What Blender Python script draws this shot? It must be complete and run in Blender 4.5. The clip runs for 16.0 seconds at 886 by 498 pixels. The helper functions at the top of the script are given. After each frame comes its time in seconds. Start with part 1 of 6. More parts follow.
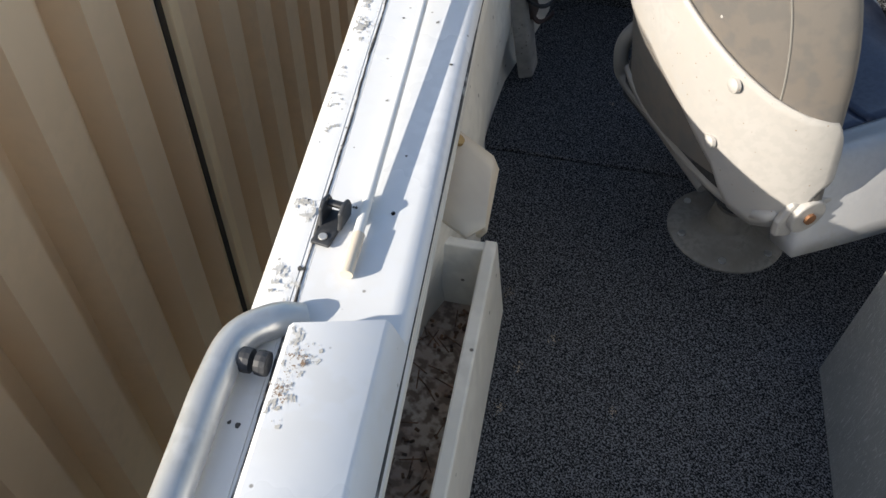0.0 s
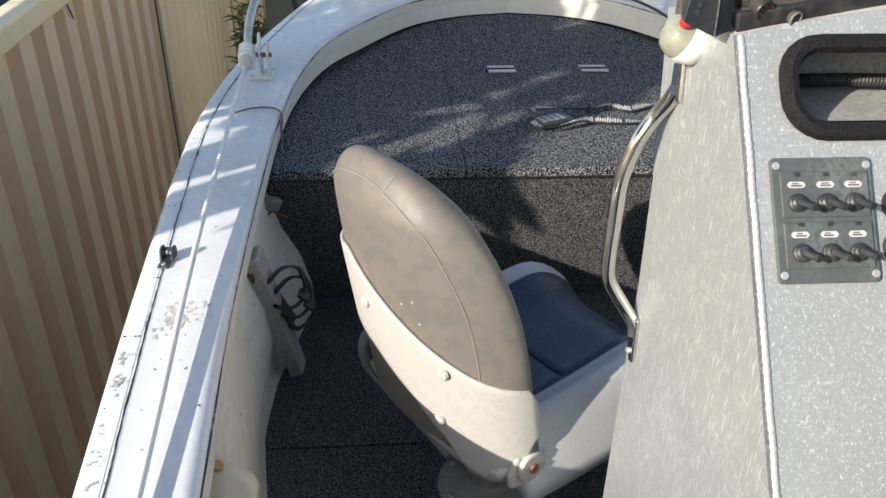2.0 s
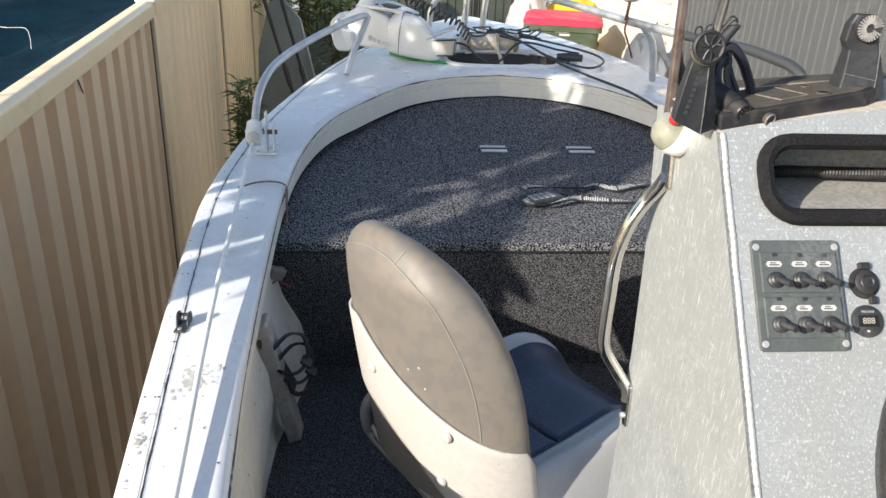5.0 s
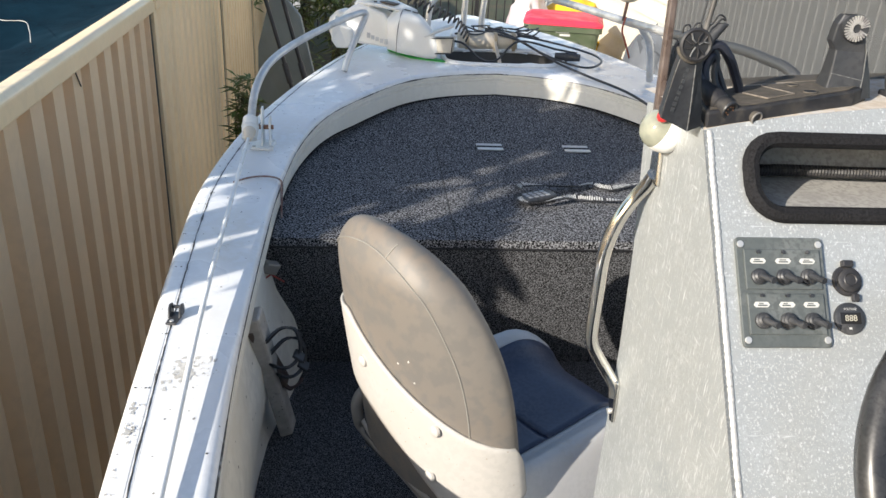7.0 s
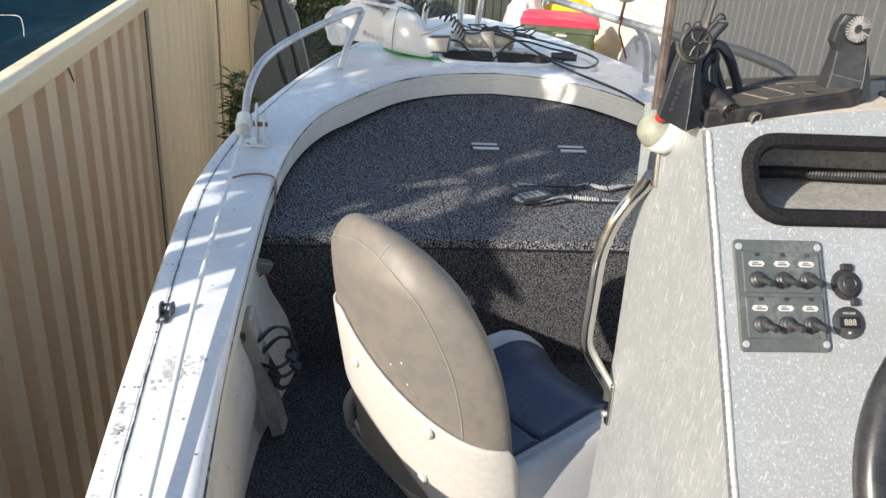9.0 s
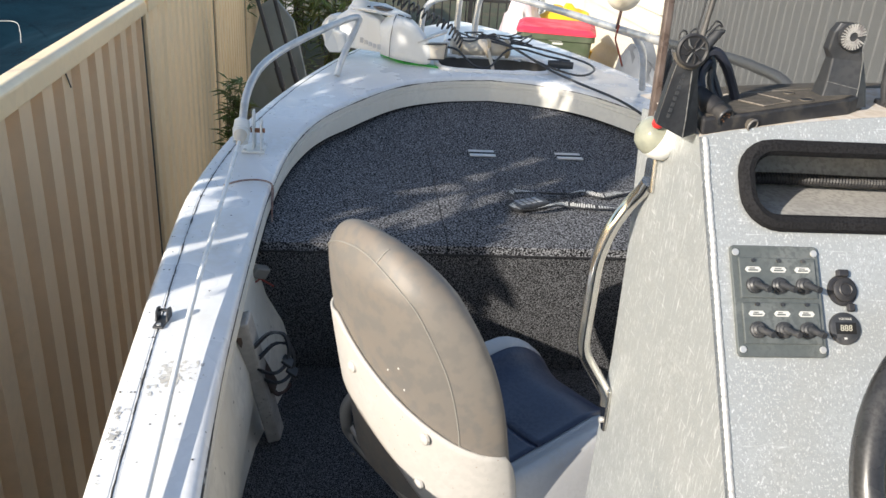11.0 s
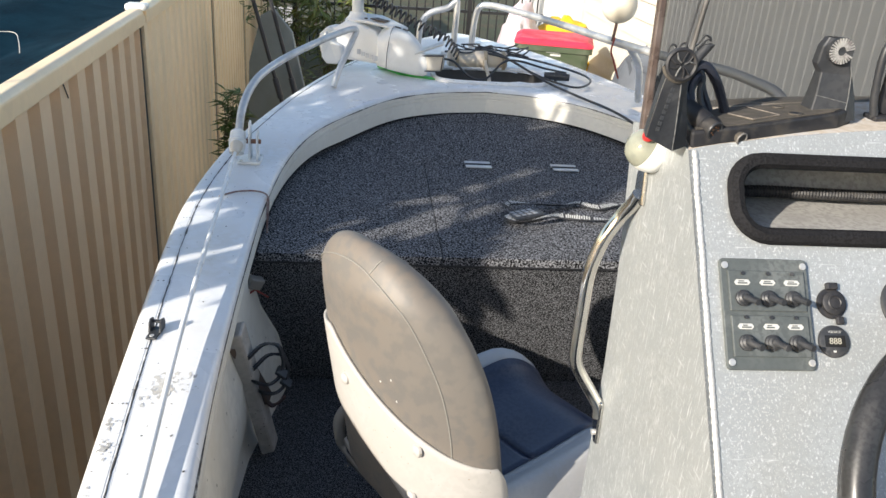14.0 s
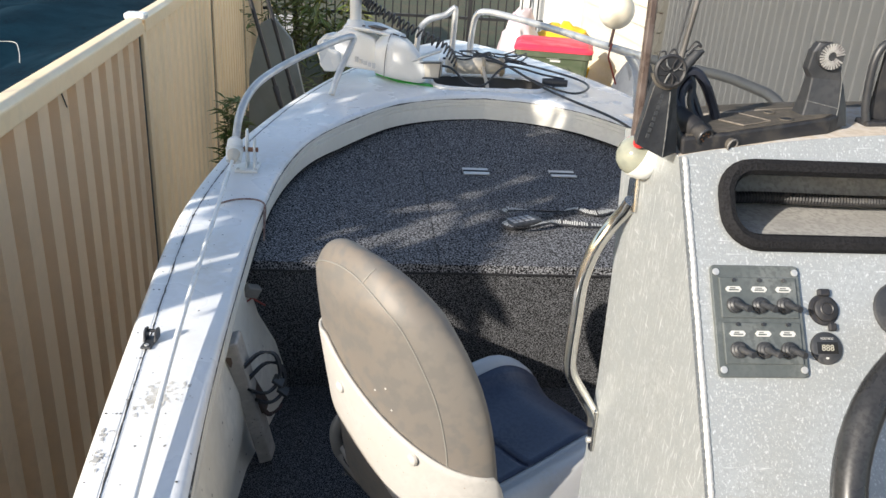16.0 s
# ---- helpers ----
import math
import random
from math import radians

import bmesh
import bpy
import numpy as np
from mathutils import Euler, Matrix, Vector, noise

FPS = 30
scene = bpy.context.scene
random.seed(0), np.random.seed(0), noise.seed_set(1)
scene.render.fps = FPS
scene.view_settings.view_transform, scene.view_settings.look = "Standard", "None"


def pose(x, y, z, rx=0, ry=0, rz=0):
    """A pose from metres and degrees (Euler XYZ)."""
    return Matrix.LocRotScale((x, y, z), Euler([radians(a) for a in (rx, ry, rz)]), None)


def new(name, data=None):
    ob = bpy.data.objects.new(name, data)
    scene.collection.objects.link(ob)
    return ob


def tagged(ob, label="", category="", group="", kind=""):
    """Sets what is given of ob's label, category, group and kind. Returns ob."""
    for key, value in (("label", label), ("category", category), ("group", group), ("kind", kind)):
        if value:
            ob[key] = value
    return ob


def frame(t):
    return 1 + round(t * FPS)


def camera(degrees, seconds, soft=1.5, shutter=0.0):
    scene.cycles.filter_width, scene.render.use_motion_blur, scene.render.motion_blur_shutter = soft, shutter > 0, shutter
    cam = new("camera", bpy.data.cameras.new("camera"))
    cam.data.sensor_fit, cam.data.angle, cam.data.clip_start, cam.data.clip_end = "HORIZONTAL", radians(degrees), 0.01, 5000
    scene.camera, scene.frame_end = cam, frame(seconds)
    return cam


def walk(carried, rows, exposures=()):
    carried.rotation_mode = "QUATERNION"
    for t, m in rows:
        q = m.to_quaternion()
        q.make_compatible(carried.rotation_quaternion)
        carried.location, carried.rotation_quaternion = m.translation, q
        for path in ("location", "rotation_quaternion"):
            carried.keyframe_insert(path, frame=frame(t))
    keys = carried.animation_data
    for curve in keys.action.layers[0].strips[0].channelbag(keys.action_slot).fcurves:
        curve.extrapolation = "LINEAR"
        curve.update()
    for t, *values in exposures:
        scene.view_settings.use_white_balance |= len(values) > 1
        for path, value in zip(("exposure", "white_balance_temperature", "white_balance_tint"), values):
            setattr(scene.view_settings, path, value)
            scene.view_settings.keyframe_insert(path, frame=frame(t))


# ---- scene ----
def eye(x, y, z, yaw, pitch, roll):
    """A camera pose from its place and its yaw, pitch and roll in degrees."""
    return Matrix.Translation((x, y, z)) @ pose(0, 0, 0, 90 + pitch, 0, yaw) @ pose(0, 0, 0, 0, 0, roll)


cam = camera(57.9, 16.0)
PATH = [
    (0, eye(-0.0844, 0.1556, 0.9544, 11.684, -48.326, 0.962)),
    (0.5, eye(-0.0764, 0.1443, 0.9745, 8.283, -43.694, 0.075)),
    (1, eye(-0.0631, 0.1266, 1.0047, 4.941, -39.906, 0.641)),
    (1.5, eye(-0.0424, 0.0995, 1.0564, -1.171, -34.582, 2.309)),
    (2, eye(0.0154, 0.0735, 1.1094, -4.272, -29.800, 0.831)),
    (2.5, eye(0.0591, 0.0211, 1.1418, -3.441, -28.063, 0.736)),
    (3, eye(0.0556, -0.0051, 1.1580, -2.819, -24.350, 0.584)),
    (3.5, eye(0.0059, -0.0028, 1.1572, -2.480, -23.627, -0.844)),
    (4, eye(-0.0240, 0.0035, 1.1471, -3.459, -24.221, 1.000)),
    (4.5, eye(-0.0276, 0.0050, 1.1443, -5.342, -24.573, 1.993)),
    (7, eye(-0.0155, -0.0049, 1.1418, -5.762, -24.649, 3.089)),
    (7.5, eye(-0.0184, -0.0027, 1.1392, -5.872, -24.741, 3.401)),
    (8, eye(-0.0220, 0.0027, 1.1366, -5.991, -24.801, 3.667)),
    (8.5, eye(-0.0187, 0.0062, 1.1376, -6.089, -24.626, 3.690)),
    (9, eye(-0.0137, 0.0071, 1.1370, -6.181, -24.671, 3.724)),
    (11.5, eye(-0.0166, 0.0037, 1.1356, -6.502, -23.868, 4.036)),
    (12, eye(-0.0169, 0.0035, 1.1370, -6.529, -23.681, 4.041)),
    (12.5, eye(-0.0157, 0.0048, 1.1348, -6.528, -23.759, 4.094)),
    (13, eye(-0.0147, 0.0037, 1.1346, -6.503, -23.711, 4.129)),
    (13.5, eye(-0.0093, 0.0028, 1.1359, -6.550, -23.592, 4.196)),
    (14, eye(-0.0081, 0.0029, 1.1383, -6.521, -23.365, 4.143)),
    (14.5, eye(-0.0081, 0.0071, 1.1383, -6.451, -23.200, 4.107)),
    (15, eye(-0.0013, 0.0120, 1.1387, -6.485, -23.134, 3.972)),
    (15.5, eye(0.0055, 0.0107, 1.1390, -6.294, -23.076, 3.810)),
    (16, eye(0.0041, 0.0053, 1.1400, -6.307, -22.941, 3.712)),
]
walk(cam, PATH, exposures=[(0.0, 0.81, 6750, 10), (1.5, 0.81, 6750, 10), (2.6, 0.84, 6750, 10), (3.4, 0.95, 6750, 10), (16.0, 0.95, 6750, 10)])

# ---------------------------------------------------------------- light
SUN_WAY = Vector((0.793, 0.610, -0.42)).normalized()
world = bpy.data.worlds.new("sky")
scene.world = world
world.use_nodes = True
wn = world.node_tree
sky = wn.nodes.new("ShaderNodeTexSky")
sky.sky_type = "NISHITA"
sky.sun_disc = False
sky.sun_elevation = math.asin(-SUN_WAY.z)
sky.sun_rotation = math.atan2(-SUN_WAY.x, -SUN_WAY.y) % (2 * math.pi)
bg = wn.nodes["Background"]
bg.inputs["Strength"].default_value = 0.13
wn.links.new(sky.outputs[0], bg.inputs["Color"])
sun_data = bpy.data.lights.new("sun", "SUN")
sun_data.energy, sun_data.angle, sun_data.color = 4.35, radians(0.5), (1.0, 0.945, 0.86)
sun = new("sun", sun_data)
sun.matrix_world = Matrix.Translation((-6, -6, 8)) @ SUN_WAY.to_track_quat("-Z", "Y").to_matrix().to_4x4()

# ---------------------------------------------------------------- materials
def mat(name, rgb, rough=0.5, metal=0.0, rgb2=None, scale=8.0, blend=(0.4, 0.65), fine=0.0, fine_scale=300.0,
        bump=0.0, bump_scale=200.0, speck=None, speck_scale=120.0, speck_size=0.18, stretch=(1, 1, 1)):
    """A node material: two tones blended by broad noise, fine grain, scattered specks and relief."""
    m = bpy.data.materials.new(name)
    m.use_nodes = True
    t = m.node_tree
    b = t.nodes["Principled BSDF"]
    b.inputs["Roughness"].default_value, b.inputs["Metallic"].default_value = rough, metal
    co = t.nodes.new("ShaderNodeTexCoord")
    mp = t.nodes.new("ShaderNodeMapping")
    mp.inputs["Scale"].default_value = stretch
    mp.inputs["Rotation"].default_value = (0.41, 0.27, 0.63)
    t.links.new(co.outputs["Object"], mp.inputs[0])

    def tex(s, detail=4.0):
        n = t.nodes.new("ShaderNodeTexNoise")
        n.inputs["Scale"].default_value, n.inputs["Detail"].default_value = s, detail
        t.links.new(mp.outputs[0], n.inputs["Vector"])
        return n.outputs["Fac"]

    def ramp(fac, lo, hi):
        r = t.nodes.new("ShaderNodeMapRange")
        r.inputs[1].default_value, r.inputs[2].default_value = lo, hi
        t.links.new(fac, r.inputs[0])
        return r.outputs[0]

    def mix(fac, a, c):
        x = t.nodes.new("ShaderNodeMix")
        x.data_type = "RGBA"
        t.links.new(fac, x.inputs[0])
        for v, i in ((a, 6), (c, 7)):
            if isinstance(v, tuple):
                x.inputs[i].default_value = (*v, 1)
            else:
                t.links.new(v, x.inputs[i])
        return x.outputs[2]

    rgb2 = rgb2 or tuple(c * 0.82 for c in rgb)
    broad = ramp(tex(scale), *blend)
    col = mix(broad, rgb, rgb2)
    if fine:
        dark = tuple(c * (1 - fine) for c in rgb)
        col = mix(ramp(tex(fine_scale, 2.0), 0.45, 0.6), col, dark)
    if speck:
        v = t.nodes.new("ShaderNodeTexVoronoi")
        v.inputs["Scale"].default_value = speck_scale
        t.links.new(mp.outputs[0], v.inputs["Vector"])
        col = mix(ramp(v.outputs["Distance"], speck_size, speck_size * 0.6), col, speck)
    t.links.new(col, b.inputs["Base Color"])
    rr = t.nodes.new("ShaderNodeMapRange")
    rr.inputs[3].default_value, rr.inputs[4].default_value = max(rough - 0.1, 0.02), min(rough + 0.12, 1)
    t.links.new(broad, rr.inputs[0])
    t.links.new(rr.outputs[0], b.inputs["Roughness"])
    if bump:
        bp = t.nodes.new("ShaderNodeBump")
        bp.inputs["Strength"].default_value, bp.inputs["Distance"].default_value = bump, 0.002
        t.links.new(tex(bump_scale, 3.0), bp.inputs["Height"])
        t.links.new(bp.outputs[0], b.inputs["Normal"])
    return m


def carpet_material(name="charcoal_carpet", scale=430, fleck=0.21, dark=0.010):
    """Charcoal marine carpet with pale flecks."""
    m = mat(name, (0.035, 0.036, 0.042), 0.95, rgb2=(0.026, 0.027, 0.032), scale=3, bump=1.0, bump_scale=420)
    t = m.node_tree
    b = t.nodes["Principled BSDF"]
    co = t.nodes.new("ShaderNodeTexCoord")
    n = t.nodes.new("ShaderNodeTexNoise")
    n.inputs["Scale"].default_value, n.inputs["Detail"].default_value = scale, 3
    mp = t.nodes.new("ShaderNodeMapping")
    mp.inputs["Rotation"].default_value = (0.41, 0.27, 0.63)
    t.links.new(co.outputs["Object"], mp.inputs[0])
    t.links.new(mp.outputs[0], n.inputs["Vector"])
    r = t.nodes.new("ShaderNodeValToRGB")
    r.color_ramp.elements[0].position, r.color_ramp.elements[0].color = 0.44, (dark, dark, dark * 1.15, 1)
    r.color_ramp.elements[1].position, r.color_ramp.elements[1].color = 0.63, (fleck * 0.99, fleck, fleck * 1.06, 1)
    t.links.new(n.outputs["Fac"], r.inputs[0])
    t.links.new(r.outputs[0], b.inputs["Base Color"])
    b.inputs["Specular IOR Level"].default_value = 0.1
    return m


def alu_material():
    """Bare aluminium sheet: mottled oxide, pale pits and fine scratches lying several ways."""
    m = mat("scratched_aluminium", (0.402, 0.419, 0.420), 0.42, 0.35, rgb2=(0.297, 0.315, 0.319), scale=13, blend=(0.3, 0.72), fine=0.16, fine_scale=230,
            speck=(0.62, 0.64, 0.64), speck_scale=520, speck_size=0.16, bump=0.2, bump_scale=260)
    t = m.node_tree
    b = t.nodes["Principled BSDF"]
    col = b.inputs["Base Color"].links[0].from_socket
    co = t.nodes.new("ShaderNodeTexCoord")
    for turn, scale, cut in (((0.1, 0.05, 0.0), (460, 460, 60), 0.60), ((0.35, 0.12, 0.2), (30, 34, 460), 0.66), ((0.9, 0.5, 0.3), (430, 430, 38), 0.62), ((-0.6, 0.9, 0.4), (400, 30, 400), 0.67)):
        mp = t.nodes.new("ShaderNodeMapping")
        mp.inputs["Rotation"].default_value, mp.inputs["Scale"].default_value = turn, scale
        n = t.nodes.new("ShaderNodeTexNoise")
        n.inputs["Scale"].default_value, n.inputs["Detail"].default_value, n.inputs["Distortion"].default_value = 1.0, 3.0, 0.3
        r = t.nodes.new("ShaderNodeMapRange")
        r.inputs[1].default_value, r.inputs[2].default_value, r.inputs[4].default_value = cut, cut + 0.08, 0.42
        x = t.nodes.new("ShaderNodeMix")
        x.data_type = "RGBA"
        x.inputs[7].default_value = (0.82, 0.84, 0.84, 1)
        t.links.new(co.outputs["Object"], mp.inputs[0])
        t.links.new(mp.outputs[0], n.inputs["Vector"])
        t.links.new(n.outputs["Fac"], r.inputs[0])
        t.links.new(r.outputs[0], x.inputs[0])
        t.links.new(col, x.inputs[6])
        col = x.outputs[2]
    t.links.new(col, b.inputs["Base Color"])
    return m


def screen_material(name, tint, gloss=0.06):
    m = bpy.data.materials.new(name)
    m.use_nodes = True
    t = m.node_tree
    t.nodes.clear()
    out, mx = t.nodes.new("ShaderNodeOutputMaterial"), t.nodes.new("ShaderNodeMixShader")
    tr, gl = t.nodes.new("ShaderNodeBsdfTransparent"), t.nodes.new("ShaderNodeBsdfGlossy")
    tr.inputs[0].default_value = (*tint, 1)
    gl.inputs["Roughness"].default_value = 0.08
    mx.inputs[0].default_value = gloss
    t.links.new(tr.outputs[0], mx.inputs[1])
    t.links.new(gl.outputs[0], mx.inputs[2])
    t.links.new(mx.outputs[0], out.inputs[0])
    return m


# One carpet: flecks paler for the sunlit deck, dimmer for shaded floor and bulkhead.
CARPET = carpet_material()
LIT_DECK_CARPET = carpet_material("charcoal_lit_deck_carpet", 265, 0.29, 0.004)
SHADED_WALL_CARPET = carpet_material("charcoal_shaded_bulkhead_carpet", 360, 0.235, 0.004)
WHITE_PAINT = mat("white_hull_paint", (0.74, 0.75, 0.76), 0.32, rgb2=(0.66, 0.66, 0.65), scale=5, fine=0.06, fine_scale=60,
                  speck=(0.30, 0.29, 0.27), speck_scale=38, speck_size=0.07)
HULL_INSIDE = mat("grubby_hull_paint", (0.86, 0.83, 0.76), 0.5, rgb2=(0.72, 0.69, 0.62), scale=7, fine=0.12, fine_scale=40,
                  speck=(0.16, 0.14, 0.12), speck_scale=30, speck_size=0.1)
CREAM_LIP = mat("cream_coaming_paint", (0.78, 0.755, 0.69), 0.4, rgb2=(0.70, 0.67, 0.60), scale=5, fine=0.06, fine_scale=60)
SEALANT = mat("blackened_sealant", (0.06, 0.058, 0.055), 0.9, rgb2=(0.46, 0.45, 0.43), scale=42, blend=(0.54, 0.70), bump=0.8, bump_scale=150)
BARE_ALU = alu_material()
WELD = mat("weld_bead", (0.48, 0.48, 0.47), 0.45, 0.3, rgb2=(0.36, 0.36, 0.355), scale=60, fine=0.1, fine_scale=300)
TUBE_ALU = mat("dull_aluminium_tube", (0.62, 0.62, 0.61), 0.42, 0.6, rgb2=(0.48, 0.48, 0.47), scale=14, fine=0.1, fine_scale=80)
STAINLESS = mat("stainless_tube", (0.68, 0.66, 0.62), 0.18, 1.0, rgb2=(0.58, 0.56, 0.53), scale=20)
FENCE_TAN = mat("tan_fence_steel", (0.82, 0.625, 0.415), 0.40, rgb2=(0.77, 0.58, 0.38), scale=2.2, fine=0.05, fine_scale=30)
FENCE_CREAM = mat("cream_fence_steel", (0.90, 0.71, 0.455), 0.42, rgb2=(0.86, 0.67, 0.425), scale=2.2, fine=0.05, fine_scale=30)
SEAT_VINYL = mat("weathered_grey_vinyl", (0.136, 0.126, 0.115), 0.55, rgb2=(0.158, 0.129, 0.103), scale=6, blend=(0.25, 0.8), fine=0.10, fine_scale=45,
                 bump=0.12, bump_scale=500)
SEAT_VINYL.node_tree.nodes["Principled BSDF"].inputs["Specular IOR Level"].default_value = 0.6
SEAT_PALE = mat("pale_grey_vinyl", (0.47, 0.47, 0.475), 0.45, rgb2=(0.42, 0.41, 0.395), scale=9, fine=0.06, fine_scale=140, bump=0.1, bump_scale=500)
SEAT_BLUE = mat("navy_vinyl", (0.028, 0.040, 0.078), 0.42, rgb2=(0.045, 0.055, 0.085), scale=9, fine=0.15, fine_scale=140, bump=0.1, bump_scale=500)
SEAT_SHELL = mat("sun_aged_white_plastic", (0.43, 0.41, 0.385), 0.5, rgb2=(0.39, 0.36, 0.325), scale=8, fine=0.07, fine_scale=90,
                 speck=(0.28, 0.22, 0.16), speck_scale=70, speck_size=0.09)
BASE_METAL = mat("weathered_cast_aluminium", (0.34, 0.31, 0.27), 0.6, 0.3, rgb2=(0.24, 0.22, 0.19), scale=18, fine=0.2, fine_scale=120)
BLACK_PLASTIC = mat("faded_black_plastic", (0.028, 0.030, 0.034), 0.5, rgb2=(0.05, 0.05, 0.052), scale=18, fine=0.1, fine_scale=120)
DUSTY_BLACK = mat("dusty_black_plastic", (0.018, 0.018, 0.021), 0.6, rgb2=(0.036, 0.033, 0.030), scale=70, fine=0.2, fine_scale=90)
RUBBER_TRIM = mat("black_rubber_trim", (0.014, 0.014, 0.0155), 0.85, rgb2=(0.018, 0.018, 0.020), scale=30, fine=0.3, fine_scale=400, bump=0.6, bump_scale=400)
RUBBER_TRIM.node_tree.nodes["Principled BSDF"].inputs["Specular IOR Level"].default_value = 0.12
PANEL_GREY = mat("grey_switch_plate", (0.075, 0.085, 0.085), 0.5, rgb2=(0.11, 0.12, 0.12), scale=25, fine=0.1, fine_scale=200)
LABEL_WHITE = mat("printed_white_label", (0.47, 0.47, 0.45), 0.5, rgb2=(0.48, 0.48, 0.46), scale=200)
DUST = mat("dusty_ledge", (0.55, 0.47, 0.38), 0.8, 0.1, rgb2=(0.50, 0.48, 0.46), scale=14, fine=0.15, fine_scale=120)
DIRT_BROWN = mat("rusty_debris", (0.36, 0.27, 0.22), 0.9, rgb2=(0.50, 0.45, 0.40), scale=18, fine=0.45, fine_scale=75, bump=1.0, bump_scale=160)
CREAM_PLASTIC = mat("cream_plastic", (0.66, 0.58, 0.46), 0.5, rgb2=(0.58, 0.50, 0.40), scale=12)
WHITE_PLASTIC = mat("white_plastic", (0.76, 0.76, 0.74), 0.35, rgb2=(0.70, 0.70, 0.67), scale=12)
WINDSCREEN = screen_material("smoke_tinted_acrylic", (0.45, 0.455, 0.46), 0.03)
CLEAR_DOME = screen_material("clear_lamp_lens", (0.85, 0.84, 0.74), 0.2)
RED_LENS = mat("red_lamp_lens", (0.55, 0.03, 0.03), 0.25)
EARTH = mat("dry_earth", (0.17, 0.14, 0.10), 0.95, rgb2=(0.11, 0.09, 0.065), scale=1.3, fine=0.4, fine_scale=25, bump=1.0, bump_scale=30)
GRASS = mat("patchy_lawn", (0.045, 0.055, 0.022), 0.95, rgb2=(0.10, 0.075, 0.045), scale=1.8, fine=0.4, fine_scale=30, bump=1.0, bump_scale=40)
GARAGE_GREY = mat("grey_steel_cladding", (0.50, 0.505, 0.50), 0.55, rgb2=(0.46, 0.465, 0.46), scale=1.5, fine=0.05, fine_scale=20)
HOUSE_CREAM = mat("cream_weatherboard", (0.56, 0.53, 0.46), 0.6, rgb2=(0.50, 0.47, 0.40), scale=2, fine=0.08, fine_scale=30)
BIN_GREEN = mat("dark_green_bin_plastic", (0.055, 0.075, 0.04), 0.6, rgb2=(0.075, 0.09, 0.055), scale=8)
BIN_RED = mat("red_bin_plastic", (0.62, 0.035, 0.075), 0.5, rgb2=(0.54, 0.03, 0.06), scale=8)
BLACK_STEEL_AND_SHADE = mat("black_steel_and_slot_shade", (0.02, 0.02, 0.022), 0.45)
BLUE_TARP = mat("navy_tarpaulin", (0.003, 0.020, 0.034), 0.85, rgb2=(0.002, 0.009, 0.017), scale=2.2, fine=0.2, fine_scale=40, bump=0.5, bump_scale=18)
BLUE_TARP.node_tree.nodes["Principled BSDF"].inputs["Specular IOR Level"].default_value = 0.05
LEAF = mat("narrow_green_leaf", (0.10, 0.15, 0.03), 0.5, rgb2=(0.19, 0.20, 0.06), scale=9)
STEM = mat("woody_stem", (0.12, 0.085, 0.055), 0.85)


# ---------------------------------------------------------------- mesh helpers
def part(name, bm, material, parent=None, label="", smooth=False, bevel=0.0, segments=2):
    """Links a bmesh as one mesh object, under its thing if one is given."""
    me = bpy.data.meshes.new(name)
    bmesh.ops.recalc_face_normals(bm, faces=bm.faces)
    bm.to_mesh(me)
    bm.free()
    me.materials.append(material)
    if smooth:
        for p in me.polygons:
            p.use_smooth = True
        me.set_sharp_from_angle(angle=radians(40))
    ob = new(name, me)
    if parent is not None:
        ob.parent = parent
    if label:
        tagged(ob, label=label)
    if bevel:
        b = ob.modifiers.new("edge", "BEVEL")
        b.width, b.segments, b.limit_method, b.angle_limit = bevel, segments, "ANGLE", radians(35)
    return ob


def thing(name, m, label, category, group="", kind=""):
    ob = new(name)
    ob.empty_display_size = 0.05
    ob.matrix_world = m
    return tagged(ob, label, category, group, kind)


def box(x0, x1, y0, y1, z0, z1, bm=None, m=None):
    bm = bm or bmesh.new()
    vs = [bm.verts.new((x, y, z)) for z in (z0, z1) for y in (y0, y1) for x in (x0, x1)]
    for f in ((0, 1, 3, 2), (4, 6, 7, 5), (0, 4, 5, 1), (2, 3, 7, 6), (0, 2, 6, 4), (1, 5, 7, 3)):
        bm.faces.new([vs[i] for i in f])
    if m is not None:
        for v in vs:
            v.co = m @ v.co
    return bm


def smooth_line(points, n):
    """n points on a Catmull-Rom curve through the given ones."""
    p = [Vector(q) for q in points]
    p = [2 * p[0] - p[1], *p, 2 * p[-1] - p[-2]]
    out = []
    spans = len(p) - 3
    for k in range(n):
        u = k / (n - 1) * spans
        i = min(int(u), spans - 1)
        u -= i
        a, b, c, d = p[i:i + 4]
        out.append(0.5 * (2 * b + (c - a) * u + (2 * a - 5 * b + 4 * c - d) * u * u + (3 * b - a - 3 * c + d) * u ** 3))
    return out


